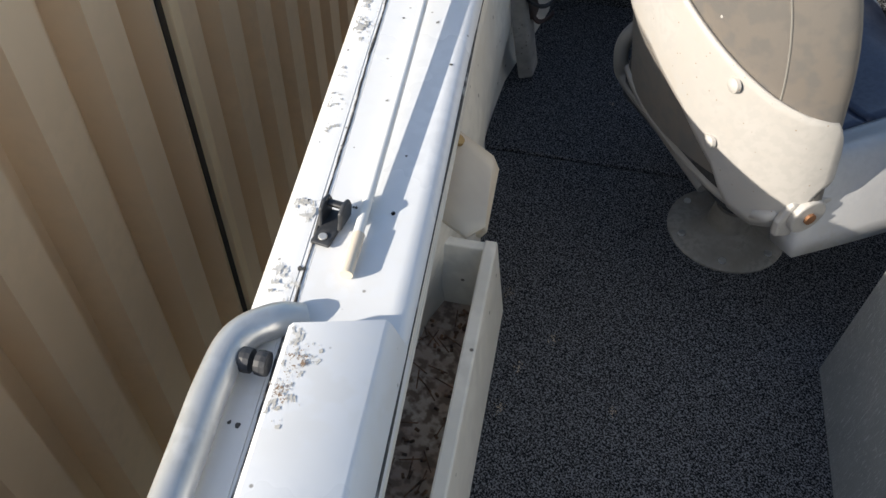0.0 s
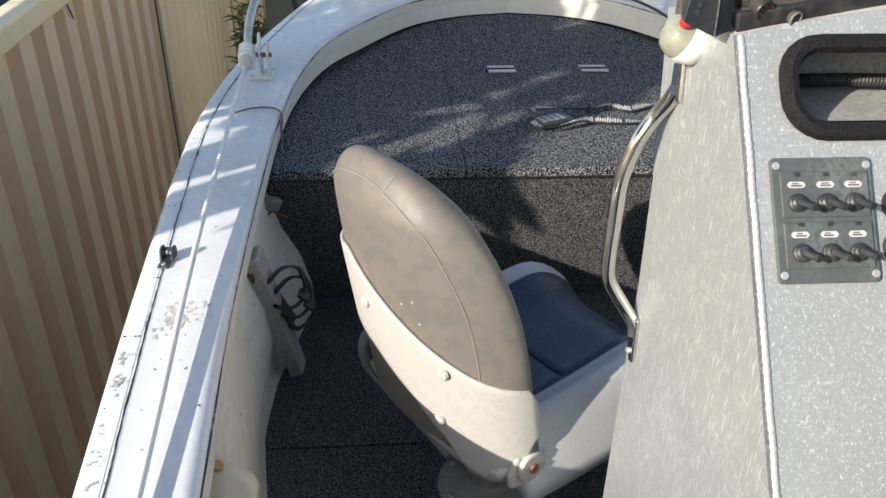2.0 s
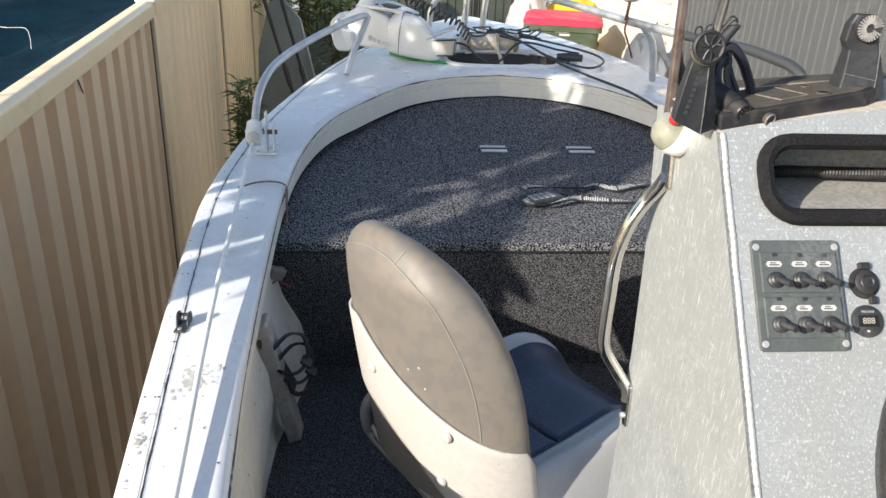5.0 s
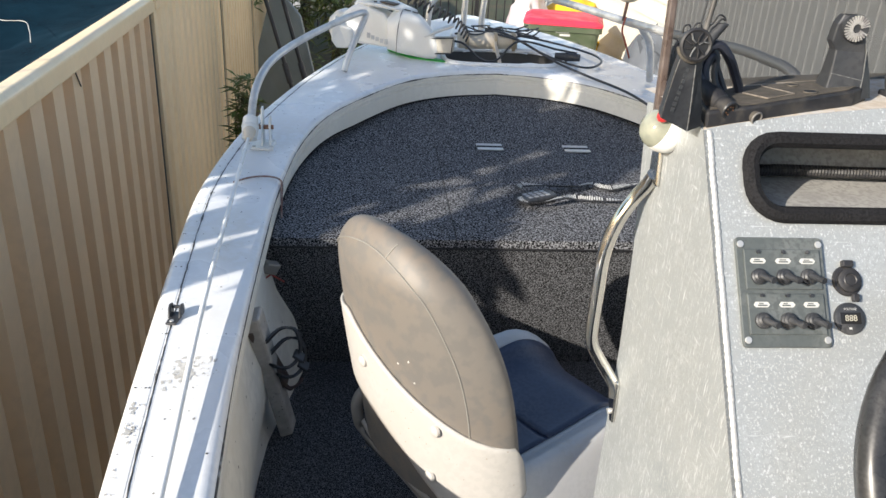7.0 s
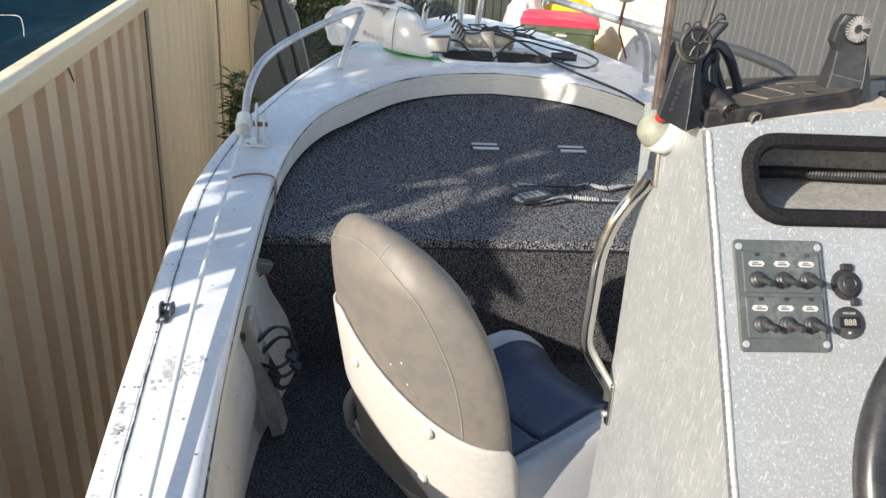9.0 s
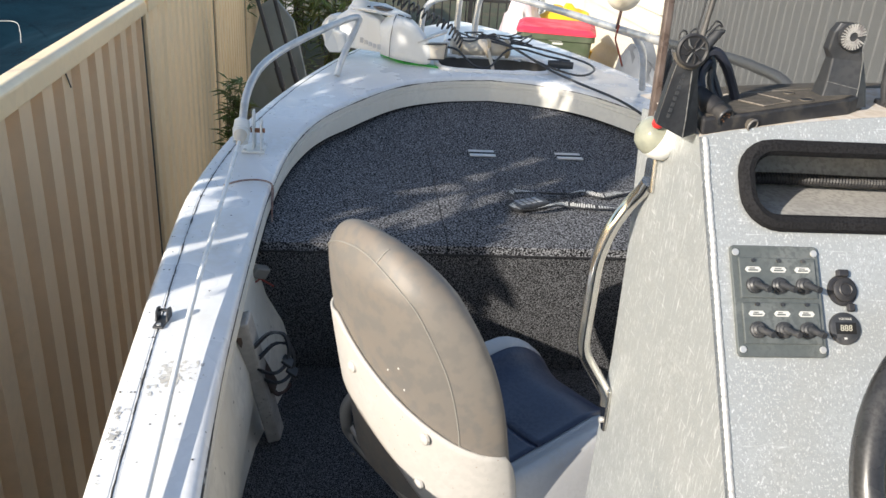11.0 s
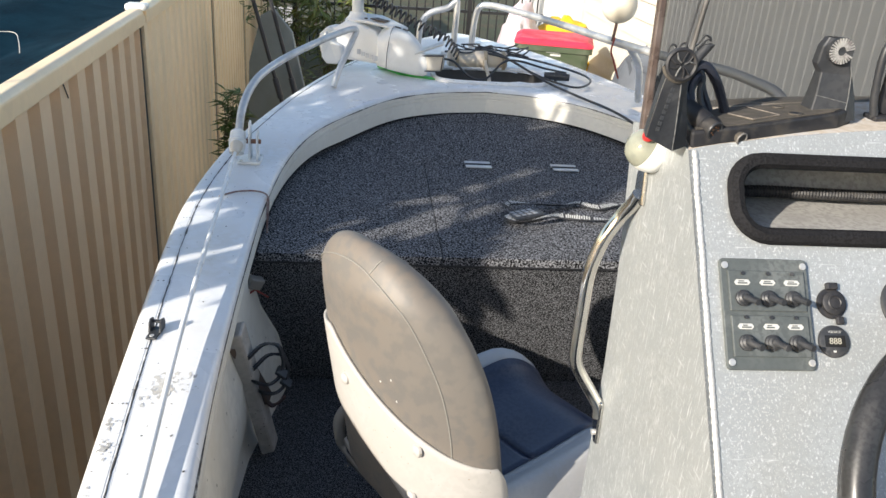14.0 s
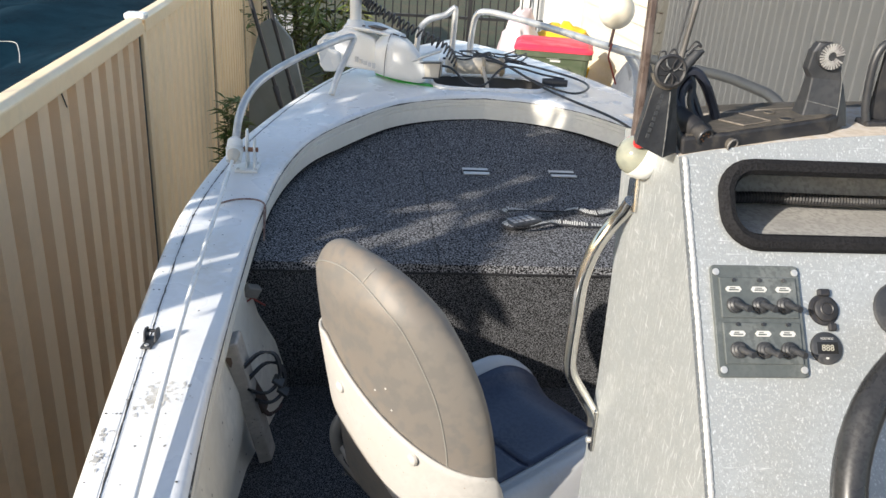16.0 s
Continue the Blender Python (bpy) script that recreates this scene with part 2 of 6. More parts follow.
def tube(points, radius, sides=10, bm=None, caps=True, closed=False):
    """A round tube along a line of points; radius may be one number or one for each point."""
    bm = bm or bmesh.new()
    pts = [Vector(p) for p in points]
    rad = radius if isinstance(radius, (list, tuple)) else [radius] * len(pts)
    side = None
    rings = []
    for i, p in enumerate(pts):
        a = pts[i - 1] if i or closed else p
        c = pts[(i + 1) % len(pts)] if i < len(pts) - 1 or closed else p
        t = (c - a).normalized()
        if side is None:
            side = t.cross(Vector((0, 0, 1)) if abs(t.z) < 0.9 else Vector((1, 0, 0))).normalized()
        side = (side - t * side.dot(t)).normalized()
        up = t.cross(side)
        rings.append([bm.verts.new(p + rad[i] * (math.cos(k * 2 * math.pi / sides) * side + math.sin(k * 2 * math.pi / sides) * up)) for k in range(sides)])
    pairs = list(zip(rings, rings[1:])) + ([(rings[-1], rings[0])] if closed else [])
    for r, s in pairs:
        for k in range(sides):
            bm.faces.new((r[k], r[(k + 1) % sides], s[(k + 1) % sides], s[k]))
    if caps and not closed:
        bm.faces.new(rings[0][::-1])
        bm.faces.new(rings[-1])
    return bm


def loft(rows, bm=None, closed=False, skip=None):
    """A sheet through rows of points; skip(centre) leaves a face out."""
    bm = bm or bmesh.new()
    grid = [[bm.verts.new(p) for p in r] for r in rows]
    for r, s in zip(grid, grid[1:]):
        n = len(r)
        for k in range(n if closed else n - 1):
            quad = (r[k], r[(k + 1) % n], s[(k + 1) % n], s[k])
            if skip and skip(sum((v.co for v in quad), Vector()) / 4):
                continue
            bm.faces.new(quad)
    return bm


def prism(outline, way, bm=None):
    """A flat outline pushed along a way."""
    bm = bm or bmesh.new()
    a = [bm.verts.new(p) for p in outline]
    b = [bm.verts.new(Vector(p) + Vector(way)) for p in outline]
    bm.faces.new(a)
    bm.faces.new(b[::-1])
    for i in range(len(a)):
        j = (i + 1) % len(a)
        bm.faces.new((a[j], a[i], b[i], b[j]))
    return bm


def disc(radius, depth, sides=24, bm=None, m=Matrix(), top=None):
    """A round plate along local z from 0 to depth, tapering to the radius top."""
    bm = bm or bmesh.new()
    top = radius if top is None else top
    ring = lambda r, z: [bm.verts.new(m @ Vector((r * math.cos(k * 2 * math.pi / sides), r * math.sin(k * 2 * math.pi / sides), z))) for k in range(sides)]
    a, b = ring(radius, 0), ring(top, depth)
    for k in range(sides):
        bm.faces.new((a[k], a[(k + 1) % sides], b[(k + 1) % sides], b[k]))
    bm.faces.new(a[::-1])
    bm.faces.new(b)
    return bm


def lathe(profile, sides=24, bm=None, m=Matrix()):
    """Turns (radius, z) pairs about local z."""
    rows = [[m @ Vector((r * math.cos(k * 2 * math.pi / sides), r * math.sin(k * 2 * math.pi / sides), z)) for k in range(sides)] for r, z in profile]
    return loft(rows, bm, closed=True)


def round_rect(w, h, r, n=6):
    out = []
    for cx, cy, a in ((w / 2 - r, h / 2 - r, 0), (-w / 2 + r, h / 2 - r, 90), (-w / 2 + r, -h / 2 + r, 180), (w / 2 - r, -h / 2 + r, 270)):
        out += [(cx + r * math.cos(radians(a + 90 * k / n)), cy + r * math.sin(radians(a + 90 * k / n))) for k in range(n + 1)]
    return out


# ---------------------------------------------------------------- ground and yard
GROUND = -1.10
MID = 0.42  # the boat's centre line


def ground():
    rows = []
    for j in range(41):
        y = -60 + 160 * j / 40
        rows.append([(-80 + 160 * i / 40, y, GROUND + 0.03 * noise.noise((i * 0.7, j * 0.7, 0))) for i in range(41)])
    tagged(part("ground", loft(rows), EARTH, smooth=True), "bare brown earth driveway under the boat trailer", "ground", kind="structure")
    rows = [[(-30 + 60 * i / 30, 9.6 + 30 * j / 15, GROUND + 0.05 + 0.02 * noise.noise((i, j, 3))) for i in range(31)] for j in range(16)]
    tagged(part("lawn", loft(rows), GRASS, smooth=True), "patchy green and brown lawn behind the yard", "lawn", kind="structure")


ground()

FENCE_WAY = Vector((-0.050, 0.99875, 0))
FENCE_OUT = Vector((0.99875, 0.050, 0))
POST = Vector((-1.068, 4.01, 0))
BAY = 2.57
TOP = 0.565


def fence_point(along, out, z):
    p = POST + FENCE_WAY * along + FENCE_OUT * out
    return Vector((p.x, p.y, z))


def fence_bay(start, material, fence):
    """One bay of ribbed steel between two posts, with its capping rail."""
    pitch = (BAY - 0.08) / 12
    deep = 0.014 if start >= 0 else 0.066
    rows_lo, rows_hi = [], []
    x = start + 0.04
    for k in range(12):
        for u, d in ((0.0, 0.0), (0.47, 0.0), (0.53, -deep), (0.90, -deep)):
            rows_lo.append(fence_point(x + (k + u) * pitch, d, GROUND))
            rows_hi.append(fence_point(x + (k + u) * pitch, d, TOP - 0.03))
    for q in (1.0, 1.22):
        rows_lo.append(fence_point(x + (11 + q) * pitch, 0.0, GROUND))
        rows_hi.append(fence_point(x + (11 + q) * pitch, 0.0, TOP - 0.03))
    sheet = part("fence_panel", loft([rows_lo, rows_hi]), material, fence)
    s = sheet.modifiers.new("thickness", "SOLIDIFY")
    s.thickness = 0.0015
    rail = [(-0.045, -0.05), (-0.045, 0.012), (-0.030, 0.028), (0.012, 0.028), (0.028, 0.012), (0.028, -0.05)]
    part("top_rail", prism([fence_point(start + 0.03, o, TOP + z) for o, z in rail], FENCE_WAY * (BAY - 0.06)), FENCE_CREAM, fence, bevel=0.006)


def fence_post(along, fence):
    part("post", prism([fence_point(along + p, q, GROUND) for p, q in ((-0.004, -0.05), (0.034, -0.05), (0.034, 0.020), (-0.004, 0.020))], (0, 0, TOP - GROUND - 0.01)), FENCE_CREAM, fence, bevel=0.003)
    # Solid black strip: the shade inside the post slot, given as colour.
    part("slot_shade", prism([fence_point(along + p, q, GROUND) for p, q in ((-0.026, -0.04), (-0.004, -0.04), (-0.004, 0.004), (-0.026, 0.004))], (0, 0, TOP - GROUND - 0.012)), BLACK_STEEL_AND_SHADE, fence, "black strip for the shade in the post slot")
    part("post_cap", prism([fence_point(along + p, q, TOP + 0.015) for p, q in ((-0.045, -0.055), (0.045, -0.055), (0.045, 0.040), (-0.045, 0.040))], (0, 0, 0.030)), WHITE_PLASTIC, fence, bevel=0.01, label="white plastic post cap")


fence = thing("fence", Matrix(), "tan and cream ribbed steel boundary fence beside the boat", "fence", kind="structure")
for n in range(-3, 4):
    fence_bay(n * BAY, FENCE_CREAM if n >= 0 else FENCE_TAN, fence)
    fence_post(n * BAY, fence)

part("slit", prism([fence_point(-1.274 + p, 0.004, z) for p, z in ((0.0, 0.52), (0.007, 0.52), (0.058, 0.446), (0.054, 0.445))], FENCE_OUT * 0.003), BLACK_STEEL_AND_SHADE, fence, "narrow dark slit in the steel sheet")

# Unseen wall, added only to hold back sky light from behind the boat.
unseen_back_wall = thing("unseen_back_wall", Matrix(), "unseen brown wall added behind the boat to cut sky light", "wall", kind="structure")
part("wall_panel", box(-1.0, 9.0, -2.5, -2.3, GROUND, 1.35), mat("unseen_wall_brown", (0.20, 0.165, 0.13), 0.9, rgb2=(0.16, 0.13, 0.105), scale=1.5, fine=0.1, fine_scale=60), unseen_back_wall)

# ---------------------------------------------------------------- the boat
RIM = [  # outer edge and inner edge of the port gunwale, from the stern to the stem
    ((-0.190, -0.90, 0.460), (-0.088, -0.90, 0.460)), ((-0.262, 0.00, 0.463), (-0.147, 0.00, 0.463)),
    ((-0.312, 0.55, 0.465), (-0.183, 0.55, 0.465)), ((-0.363, 1.07, 0.466), (-0.217, 1.07, 0.466)),
    ((-0.405, 1.60, 0.468), (-0.231, 1.60, 0.468)), ((-0.408, 1.85, 0.474), (-0.227, 1.85, 0.474)),
    ((-0.378, 2.13, 0.492), (-0.204, 2.10, 0.488)), ((-0.325, 2.38, 0.508), (-0.150, 2.28, 0.512)),
    ((-0.226, 2.70, 0.532), (-0.060, 2.42, 0.532)), ((-0.085, 3.08, 0.552), (0.090, 2.62, 0.546)),
    ((0.120, 3.52, 0.566), (0.250, 2.72, 0.552)), ((0.410, 3.90, 0.575), (0.420, 2.755, 0.555))]
N_RIM = 79
port_out = smooth_line([o for o, i in RIM], N_RIM)
port_in = smooth_line([i for o, i in RIM], N_RIM)
mirror = lambda p: Vector((2 * MID - p.x, p.y, p.z))
rim_out = port_out + [mirror(p) for p in port_out[-2::-1]]
rim_in = port_in + [mirror(p) for p in port_in[-2::-1]]


def rim_row(o, i, extra):
    """One cross-section of the gunwale, from its outer skirt to its inner lip."""
    a = (i - o).normalized()
    a.z = 0
    w = (i - o).length
    up = Vector((0, 0, 1))
    at = lambda d, z: o + (i - o) * (d / w) + up * z
    row = [at(0.012, -0.11), at(0.0, -0.085), at(-0.004, -0.030), at(0.0, -0.010), at(0.007, -0.002), at(0.013, 0.0)]
    row += [at(0.031, 0.0), at(0.0325, -0.0035), at(0.0375, -0.0035), at(0.039, 0.0)]
    row += [at(0.045 + (w - 0.062) * k / extra, 0.0) for k in range(extra + 1)]
    row += [at(w - 0.008, -0.001), at(w - 0.002, -0.006), at(w, -0.014)]
    return row


def in_well(c):
    return abs((c.x - 0.452) / 0.198) ** 4 + abs((c.y - 2.945) / 0.118) ** 4 < 1


boat = thing("boat", Matrix(), "weathered white aluminium fishing boat on a side driveway", "boat")
part("gunwale", loft([rim_row(o, i, 24) for o, i in zip(rim_out, rim_in)], skip=in_well), WHITE_PAINT, boat, "chipped white painted gunwale and foredeck", smooth=True)


def lip_rows():
    rows = []
    for k, (o, i) in enumerate(zip(rim_out, rim_in)):
        a = Vector((i.x - o.x, i.y - o.y, 0)).normalized()
        fore = min(max((i.y - 1.9) / 0.5, 0), 1)
        deep = 0.052 + 0.034 * fore
        row = [i + a * d + Vector((0, 0, z)) for d, z in ((0.0, -0.0145), (0.0005, -0.024), (-0.003, -0.026), (0.0005, -0.028), (0.0005, -0.036), (-0.003, -0.038), (0.0005, -0.040), (0.0005, -deep), (-0.01, -deep))]
        rows.append(row)
    return rows


part("coaming", loft(lip_rows()), CREAM_LIP, boat, "cream ribbed inner lip under the gunwale", smooth=False)
grime = [i + Vector((0, 0, -0.0135)) for i in smooth_line(rim_in, 700)]
part("grime_line", tube(grime, [0.0008 + 0.0022 * max(0, noise.noise((k * 0.07, 3, 1)) + 0.25) for k in range(700)], 5), SEALANT, boat, "dark grime along the gunwale edge")
edge_ = [i + Vector((0, 0, -0.053 - 0.034 * min(max((i.y - 1.9) / 0.5, 0), 1))) for i in rim_in if i.y > 1.5]
part("edge_rubber", tube(edge_, 0.0028, 6), RUBBER_TRIM, boat, "thin black rubber under the coaming", smooth=True)
backing = []
for o, i in zip(rim_out, rim_in):
    if i.y > 2.0:
        a = Vector((o.x - i.x, o.y - i.y, 0)).normalized()
        backing.append([i + a * 0.012 + Vector((0, 0, -0.07)), Vector((i.x + a.x * 0.012, i.y + a.y * 0.012, 0.41))])
part("coaming_backing", loft(backing), CARPET, boat, "charcoal carpet under the coaming lip")
fine_out, fine_in = smooth_line(port_out[:72], 900), smooth_line(port_in[:72], 900)
bead = []
for k, (o, i) in enumerate(zip(fine_out, fine_in)):
    a = (i - o).normalized()
    mid_, half = 0.035 + 0.0012 * noise.noise((k * 0.06, 2, 0)) + 0.0008 * noise.noise((k * 0.3, 7, 0)), 0.0013 + 0.0026 * max(0, noise.noise((k * 0.11, 0, 5)) + 0.25)
    bead.append([o + a * (mid_ - half) + Vector((0, 0, -0.0008)), o + a * mid_ + Vector((0, 0, 0.0009)), o + a * (mid_ + half) + Vector((0, 0, -0.0008))])
part("sealant_bead", loft(bead), SEALANT, boat, "cracked blackened sealant seam")
strip = []
for o, i in zip(fine_out, fine_in):
    a = (i - o).normalized()
    strip.append([o + a * 0.0315 + Vector((0, 0, -0.0004)), o + a * 0.035 + Vector((0, 0, -0.0002)), o + a * 0.0385 + Vector((0, 0, -0.0004))])
part("seam_filler", loft(strip), WHITE_PAINT, boat, "painted-over seam filler")


def hull_rows(flip):
    rows = []
    for o, i in zip(port_out, port_in):
        f = mirror if flip else (lambda p: p)
        t = min(max((o.y - 2.0) / 1.9, 0), 1)
        c = Vector((MID, o.y, 0))
        rows.append([f(o + Vector((0.010, 0, -0.10))), f(Vector((o.x + 0.015, o.y, 0.15))), f(Vector((o.x + (MID - o.x) * 0.12, o.y - 0.1 * t, -0.25))), f(Vector((MID, o.y - 0.35 * t, -0.52)))])
    return rows


for flip in (False, True):
    part("hull", loft(hull_rows(flip)), WHITE_PAINT, boat, smooth=True)


def inner_side(flip):
    rows = []
    for o, i in zip(port_out, port_in):
        if i.y > 2.2:
            break
        f = mirror if flip else (lambda p: p)
        w = min(max((i.y - 1.42) / 0.3, 0), 1)
        foot = -0.236 + 0.056 * w if i.y > 1.3 else i.x + 0.018 - 0.036 * min(max((i.y - 1.0) / 0.3, 0), 1)
        v = min(max((i.y - 0.80) / 0.15, 0), 1)
        foot = foot if v == 1 else i.x - 0.05 + 0.068 * v
        rows.append([f(Vector(p)) for p in ((i.x - 0.022, i.y, i.z - 0.045), (i.x - 0.04 + 0.028 * v, i.y, 0.34), (i.x - 0.045 + 0.047 * v, i.y, 0.26), (i.x - 0.05 + 0.054 * v + 0.033 * w, i.y, 0.17), (foot - 0.010 + 0.012 * w, i.y, 0.06), (foot, i.y, -0.01))])
    return rows


for flip in (False, True):
    part("hull_lining", loft(inner_side(flip)), HULL_INSIDE, boat, "grubby off-white painted hull side", smooth=True)
lip_top = [[i + Vector((-0.012, 0, -0.05)), i + Vector((-0.075, 0, -0.052))] for i in port_in if i.y < 2.2]
part("gunwale_underside", loft(lip_top), HULL_INSIDE, boat)
part("transom", box(-0.29, 2 * MID + 0.29, -0.95, -0.90, -0.4, 0.45), WHITE_PAINT, boat, bevel=0.006)

# carpeted floor and raised casting deck
part("floor_carpet", box(-0.24, 1.08, -0.90, 1.243, -0.02, 0.0), CARPET, boat, "charcoal flecked marine carpet on the floor", bevel=0.004)
part("floor_carpet", box(-0.24, 1.08, 1.249, 1.84, -0.02, 0.001), CARPET, boat, "charcoal flecked marine carpet on the floor", bevel=0.004)
DECK = 0.415
DECK_EDGE = 1.62
part("deck_bulkhead", prism([(-0.36, DECK_EDGE + 0.004, DECK - 0.021), (-0.36, 1.765, 0.0), (-0.36, 1.80, 0.0), (-0.36, DECK_EDGE + 0.04, DECK - 0.021)], (1.56, 0, 0)), SHADED_WALL_CARPET, boat, "carpeted upright face of the raised deck")
for x0, x1 in ((-0.38, 0.1775), (0.1795, 0.800), (0.802, 1.22)):
    part("deck_panel", box(x0, x1, DECK_EDGE, 2.30, DECK - 0.02, DECK), LIT_DECK_CARPET, boat, "charcoal flecked carpet deck panel", bevel=0.0012)
part("deck_panel", prism([(x, y, DECK + 0.115 * (y - 2.302)) for x, y in ((-0.26, 2.302), (-0.17, 2.36), (0.0, 2.56), (0.15, 2.72), (0.42, 2.80), (0.69, 2.72), (0.84, 2.56), (1.01, 2.36), (1.10, 2.302))], (0, 0, -0.012)), LIT_DECK_CARPET, boat, "charcoal carpet deck panel rising to the coaming")
part("edge_gap", box(-0.36, 1.20, DECK_EDGE - 0.001, DECK_EDGE + 0.003, DECK - 0.024, DECK - 0.0195), BLACK_STEEL_AND_SHADE, boat, "dark gap under the deck edge")
for x in (0.303, 0.570):
    hinge = part("hinge", box(x, x + 0.078, 2.272, 2.294, DECK + 0.002, DECK + 0.006), TUBE_ALU, boat, "flat stainless deck hinge", bevel=0.001)
    part("hinge_leaf", box(x, x + 0.078, 2.310, 2.332, DECK + 0.001, DECK + 0.006), TUBE_ALU, hinge, bevel=0.001)
    part("hinge_pin", tube([(x, 2.302, DECK + 0.005), (x + 0.078, 2.302, DECK + 0.005)], 0.0035, 8), BLACK_STEEL_AND_SHADE, hinge)

# ---------------------------------------------------------------- side console
SIDE = 0.312
n_face = Vector((0, -0.8, 0.6))


def face(x, s, out=0.0):
    """A point on the console's sloping dash: across, down the slope, and out of it."""
    return Vector((x, 0.7415 - 0.6 * s, 0.9305 - 0.8 * s)) + n_face * out


def face_matrix(x, s, out=0.0):
    """Local x across, y up the slope, z out of the dash."""
    m = Matrix(((1, 0, 0), (0, 0.6, -0.8), (0, 0.8, 0.6))).to_4x4()
    return Matrix.Translation(face(x, s, out)) @ m


console = thing("console", pose(SIDE, 0.8, 0), "bare scratched aluminium steering console on the boat floor", "console")
con = lambda *a, **k: part(*a, **k)
inv = Matrix.Translation((-SIDE, -0.8, 0))


def cpart(name, bm, material, label="", parent=None, **k):
    bm.transform(inv)
    return part(name, bm, material, parent or console, label, **k)


CR = 1.02  # the console's starboard side
# dash with the storage pocket cut through it
PX0, PX1, PS0, PS1 = 0.356, 0.80, 0.009, 0.086


def crown(x):
    """How far the dash runs up the slope: it rises from its corner to the middle."""
    return -0.036 * math.sin(min((x - SIDE) / (CR - SIDE), 1) * math.pi) ** 0.8


def dash_sheet():
    """The dash as a sheet round a rounded pocket opening."""
    bm = bmesh.new()
    w, h, cx, cs = PX1 - PX0, PS1 - PS0, (PX0 + PX1) / 2, (PS0 + PS1) / 2
    inner = round_rect(w, h, 0.030, 6)
    outer = []
    for k, (x, y) in enumerate(inner):
        j = k % 7
        ex, ey = math.copysign(w / 2 + 0.008, x), math.copysign(h / 2 + 0.008, y)
        outer.append((ex, ey) if j == 3 else (ex, y) if (j < 3) == (k // 7 % 2 == 0) else (x, ey))
    loft([[face(cx + x, cs - y) for x, y in inner], [face(cx + x, cs - y) for x, y in outer]], bm, closed=True)
    x0, x1, s0, s1 = cx - w / 2 - 0.008, cx + w / 2 + 0.008, cs - h / 2 - 0.008, cs + h / 2 + 0.008
    for a, c, d, g in ((x0, x1, s1, 0.62), (SIDE, x0, crown, 0.62), (x1, CR, crown, 0.62), (x0, x1, crown, s0)):
        xs = [a + (c - a) * k / 8 for k in range(9)]
        top = [face(x, d(x) if callable(d) else d) for x in xs]
        loft([top, [face(x, g) for x in xs]], bm)
    return bm


dash = dash_sheet()
bmesh.ops.remove_doubles(dash, verts=dash.verts, dist=0.0008)
cpart("dash", dash, BARE_ALU, "scratched bare aluminium dash")
side = [(SIDE, 0.7415, 0.9305), (SIDE, 0.3695, 0.4345), (SIDE, 0.45, 0.0), (SIDE, 0.885, 0.0), (SIDE, 0.872, 0.60), (SIDE, 0.880, 0.74), (SIDE, 0.912, 0.915), (SIDE, 0.80, 0.935)]
cpart("side_panel", prism(side, (0.004, 0, 0)), BARE_ALU, "scratched bare aluminium side panel")
cpart("side_panel", prism([(CR, y, z) for x, y, z in side], (-0.004, 0, 0)), BARE_ALU)
cpart("front_panel", prism([(SIDE + 0.004, 0.881, 0.0), (SIDE + 0.004, 0.868, 0.60), (SIDE + 0.004, 0.876, 0.74), (SIDE + 0.004, 0.908, 0.913), (SIDE + 0.004, 0.904, 0.913), (SIDE + 0.004, 0.872, 0.74), (SIDE + 0.004, 0.864, 0.60), (SIDE + 0.004, 0.877, 0)], (CR - SIDE - 0.008, 0, 0)), BARE_ALU)
# dusty ledge in front of the windscreen
xs = [SIDE + (CR - SIDE) * k / 20 for k in range(21)]
cpart("ledge", loft([[face(x, crown(x)) for x in xs], [face(x, crown(x)) * 0.3 + Vector((x, 0.93, face(x, crown(x)).z + 0.002)) * 0.7 for x in xs], [Vector((x, 0.93, face(x, crown(x)).z - 0.004)) for x in xs]]), DUST, "dusty sand-coloured console ledge")
rng = random.Random(4)
bead = [face(SIDE + 0.0065 + 0.0008 * noise.noise((k * 0.05, 0, 0)), 0.6 * k / 400, -0.0014) for k in range(401)]
cpart("weld_seam", tube(bead, [0.0031 + 0.0007 * abs(math.sin(k * 0.62)) + rng.uniform(-0.0002, 0.0002) for k in range(401)], 10), WELD, "rippled bright weld seam", smooth=True)
# the pocket
w, h = PX1 - PX0, PS1 - PS0
hole = [((PX0 + PX1) / 2 + x, (PS0 + PS1) / 2 - y) for x, y in round_rect(w, h, 0.030, 6)]
cpart("pocket_trim", tube([face(x, s, 0.003) for x, s in hole], 0.0085, 8, closed=True), RUBBER_TRIM, "thick black rubber edge trim", smooth=True)
bm = loft([[face(x, s, -0.003) for x, s in hole], [face(x, s, -0.003) + Vector((0, 0.125, 0.0)) for x, s in hole]], closed=True)
bm.faces.new([bm.verts.new(face(x, s, -0.003) + Vector((0, 0.125, 0.0))) for x, s in hole])
cpart("pocket_liner", bm, mat("pocket_grey_lining", (0.40, 0.385, 0.36), 0.75, rgb2=(0.31, 0.30, 0.28), scale=20, fine=0.3, fine_scale=200), "dusty grey lining of the storage pocket")
hose = [Vector((PX0 + 0.012 + 0.42 * k / 240, 0.795 + 0.003 * math.sin(k * 0.05), 0.8705 + 0.002 * math.sin(k * 0.02))) for k in range(241)]
hose = tube(hose, [0.0068 if k % 2 else 0.0055 for k in range(241)], 12)
tagged(part("corrugated_hose", hose, DUSTY_BLACK), "black corrugated cable hose lying inside the dash pocket", "hose")

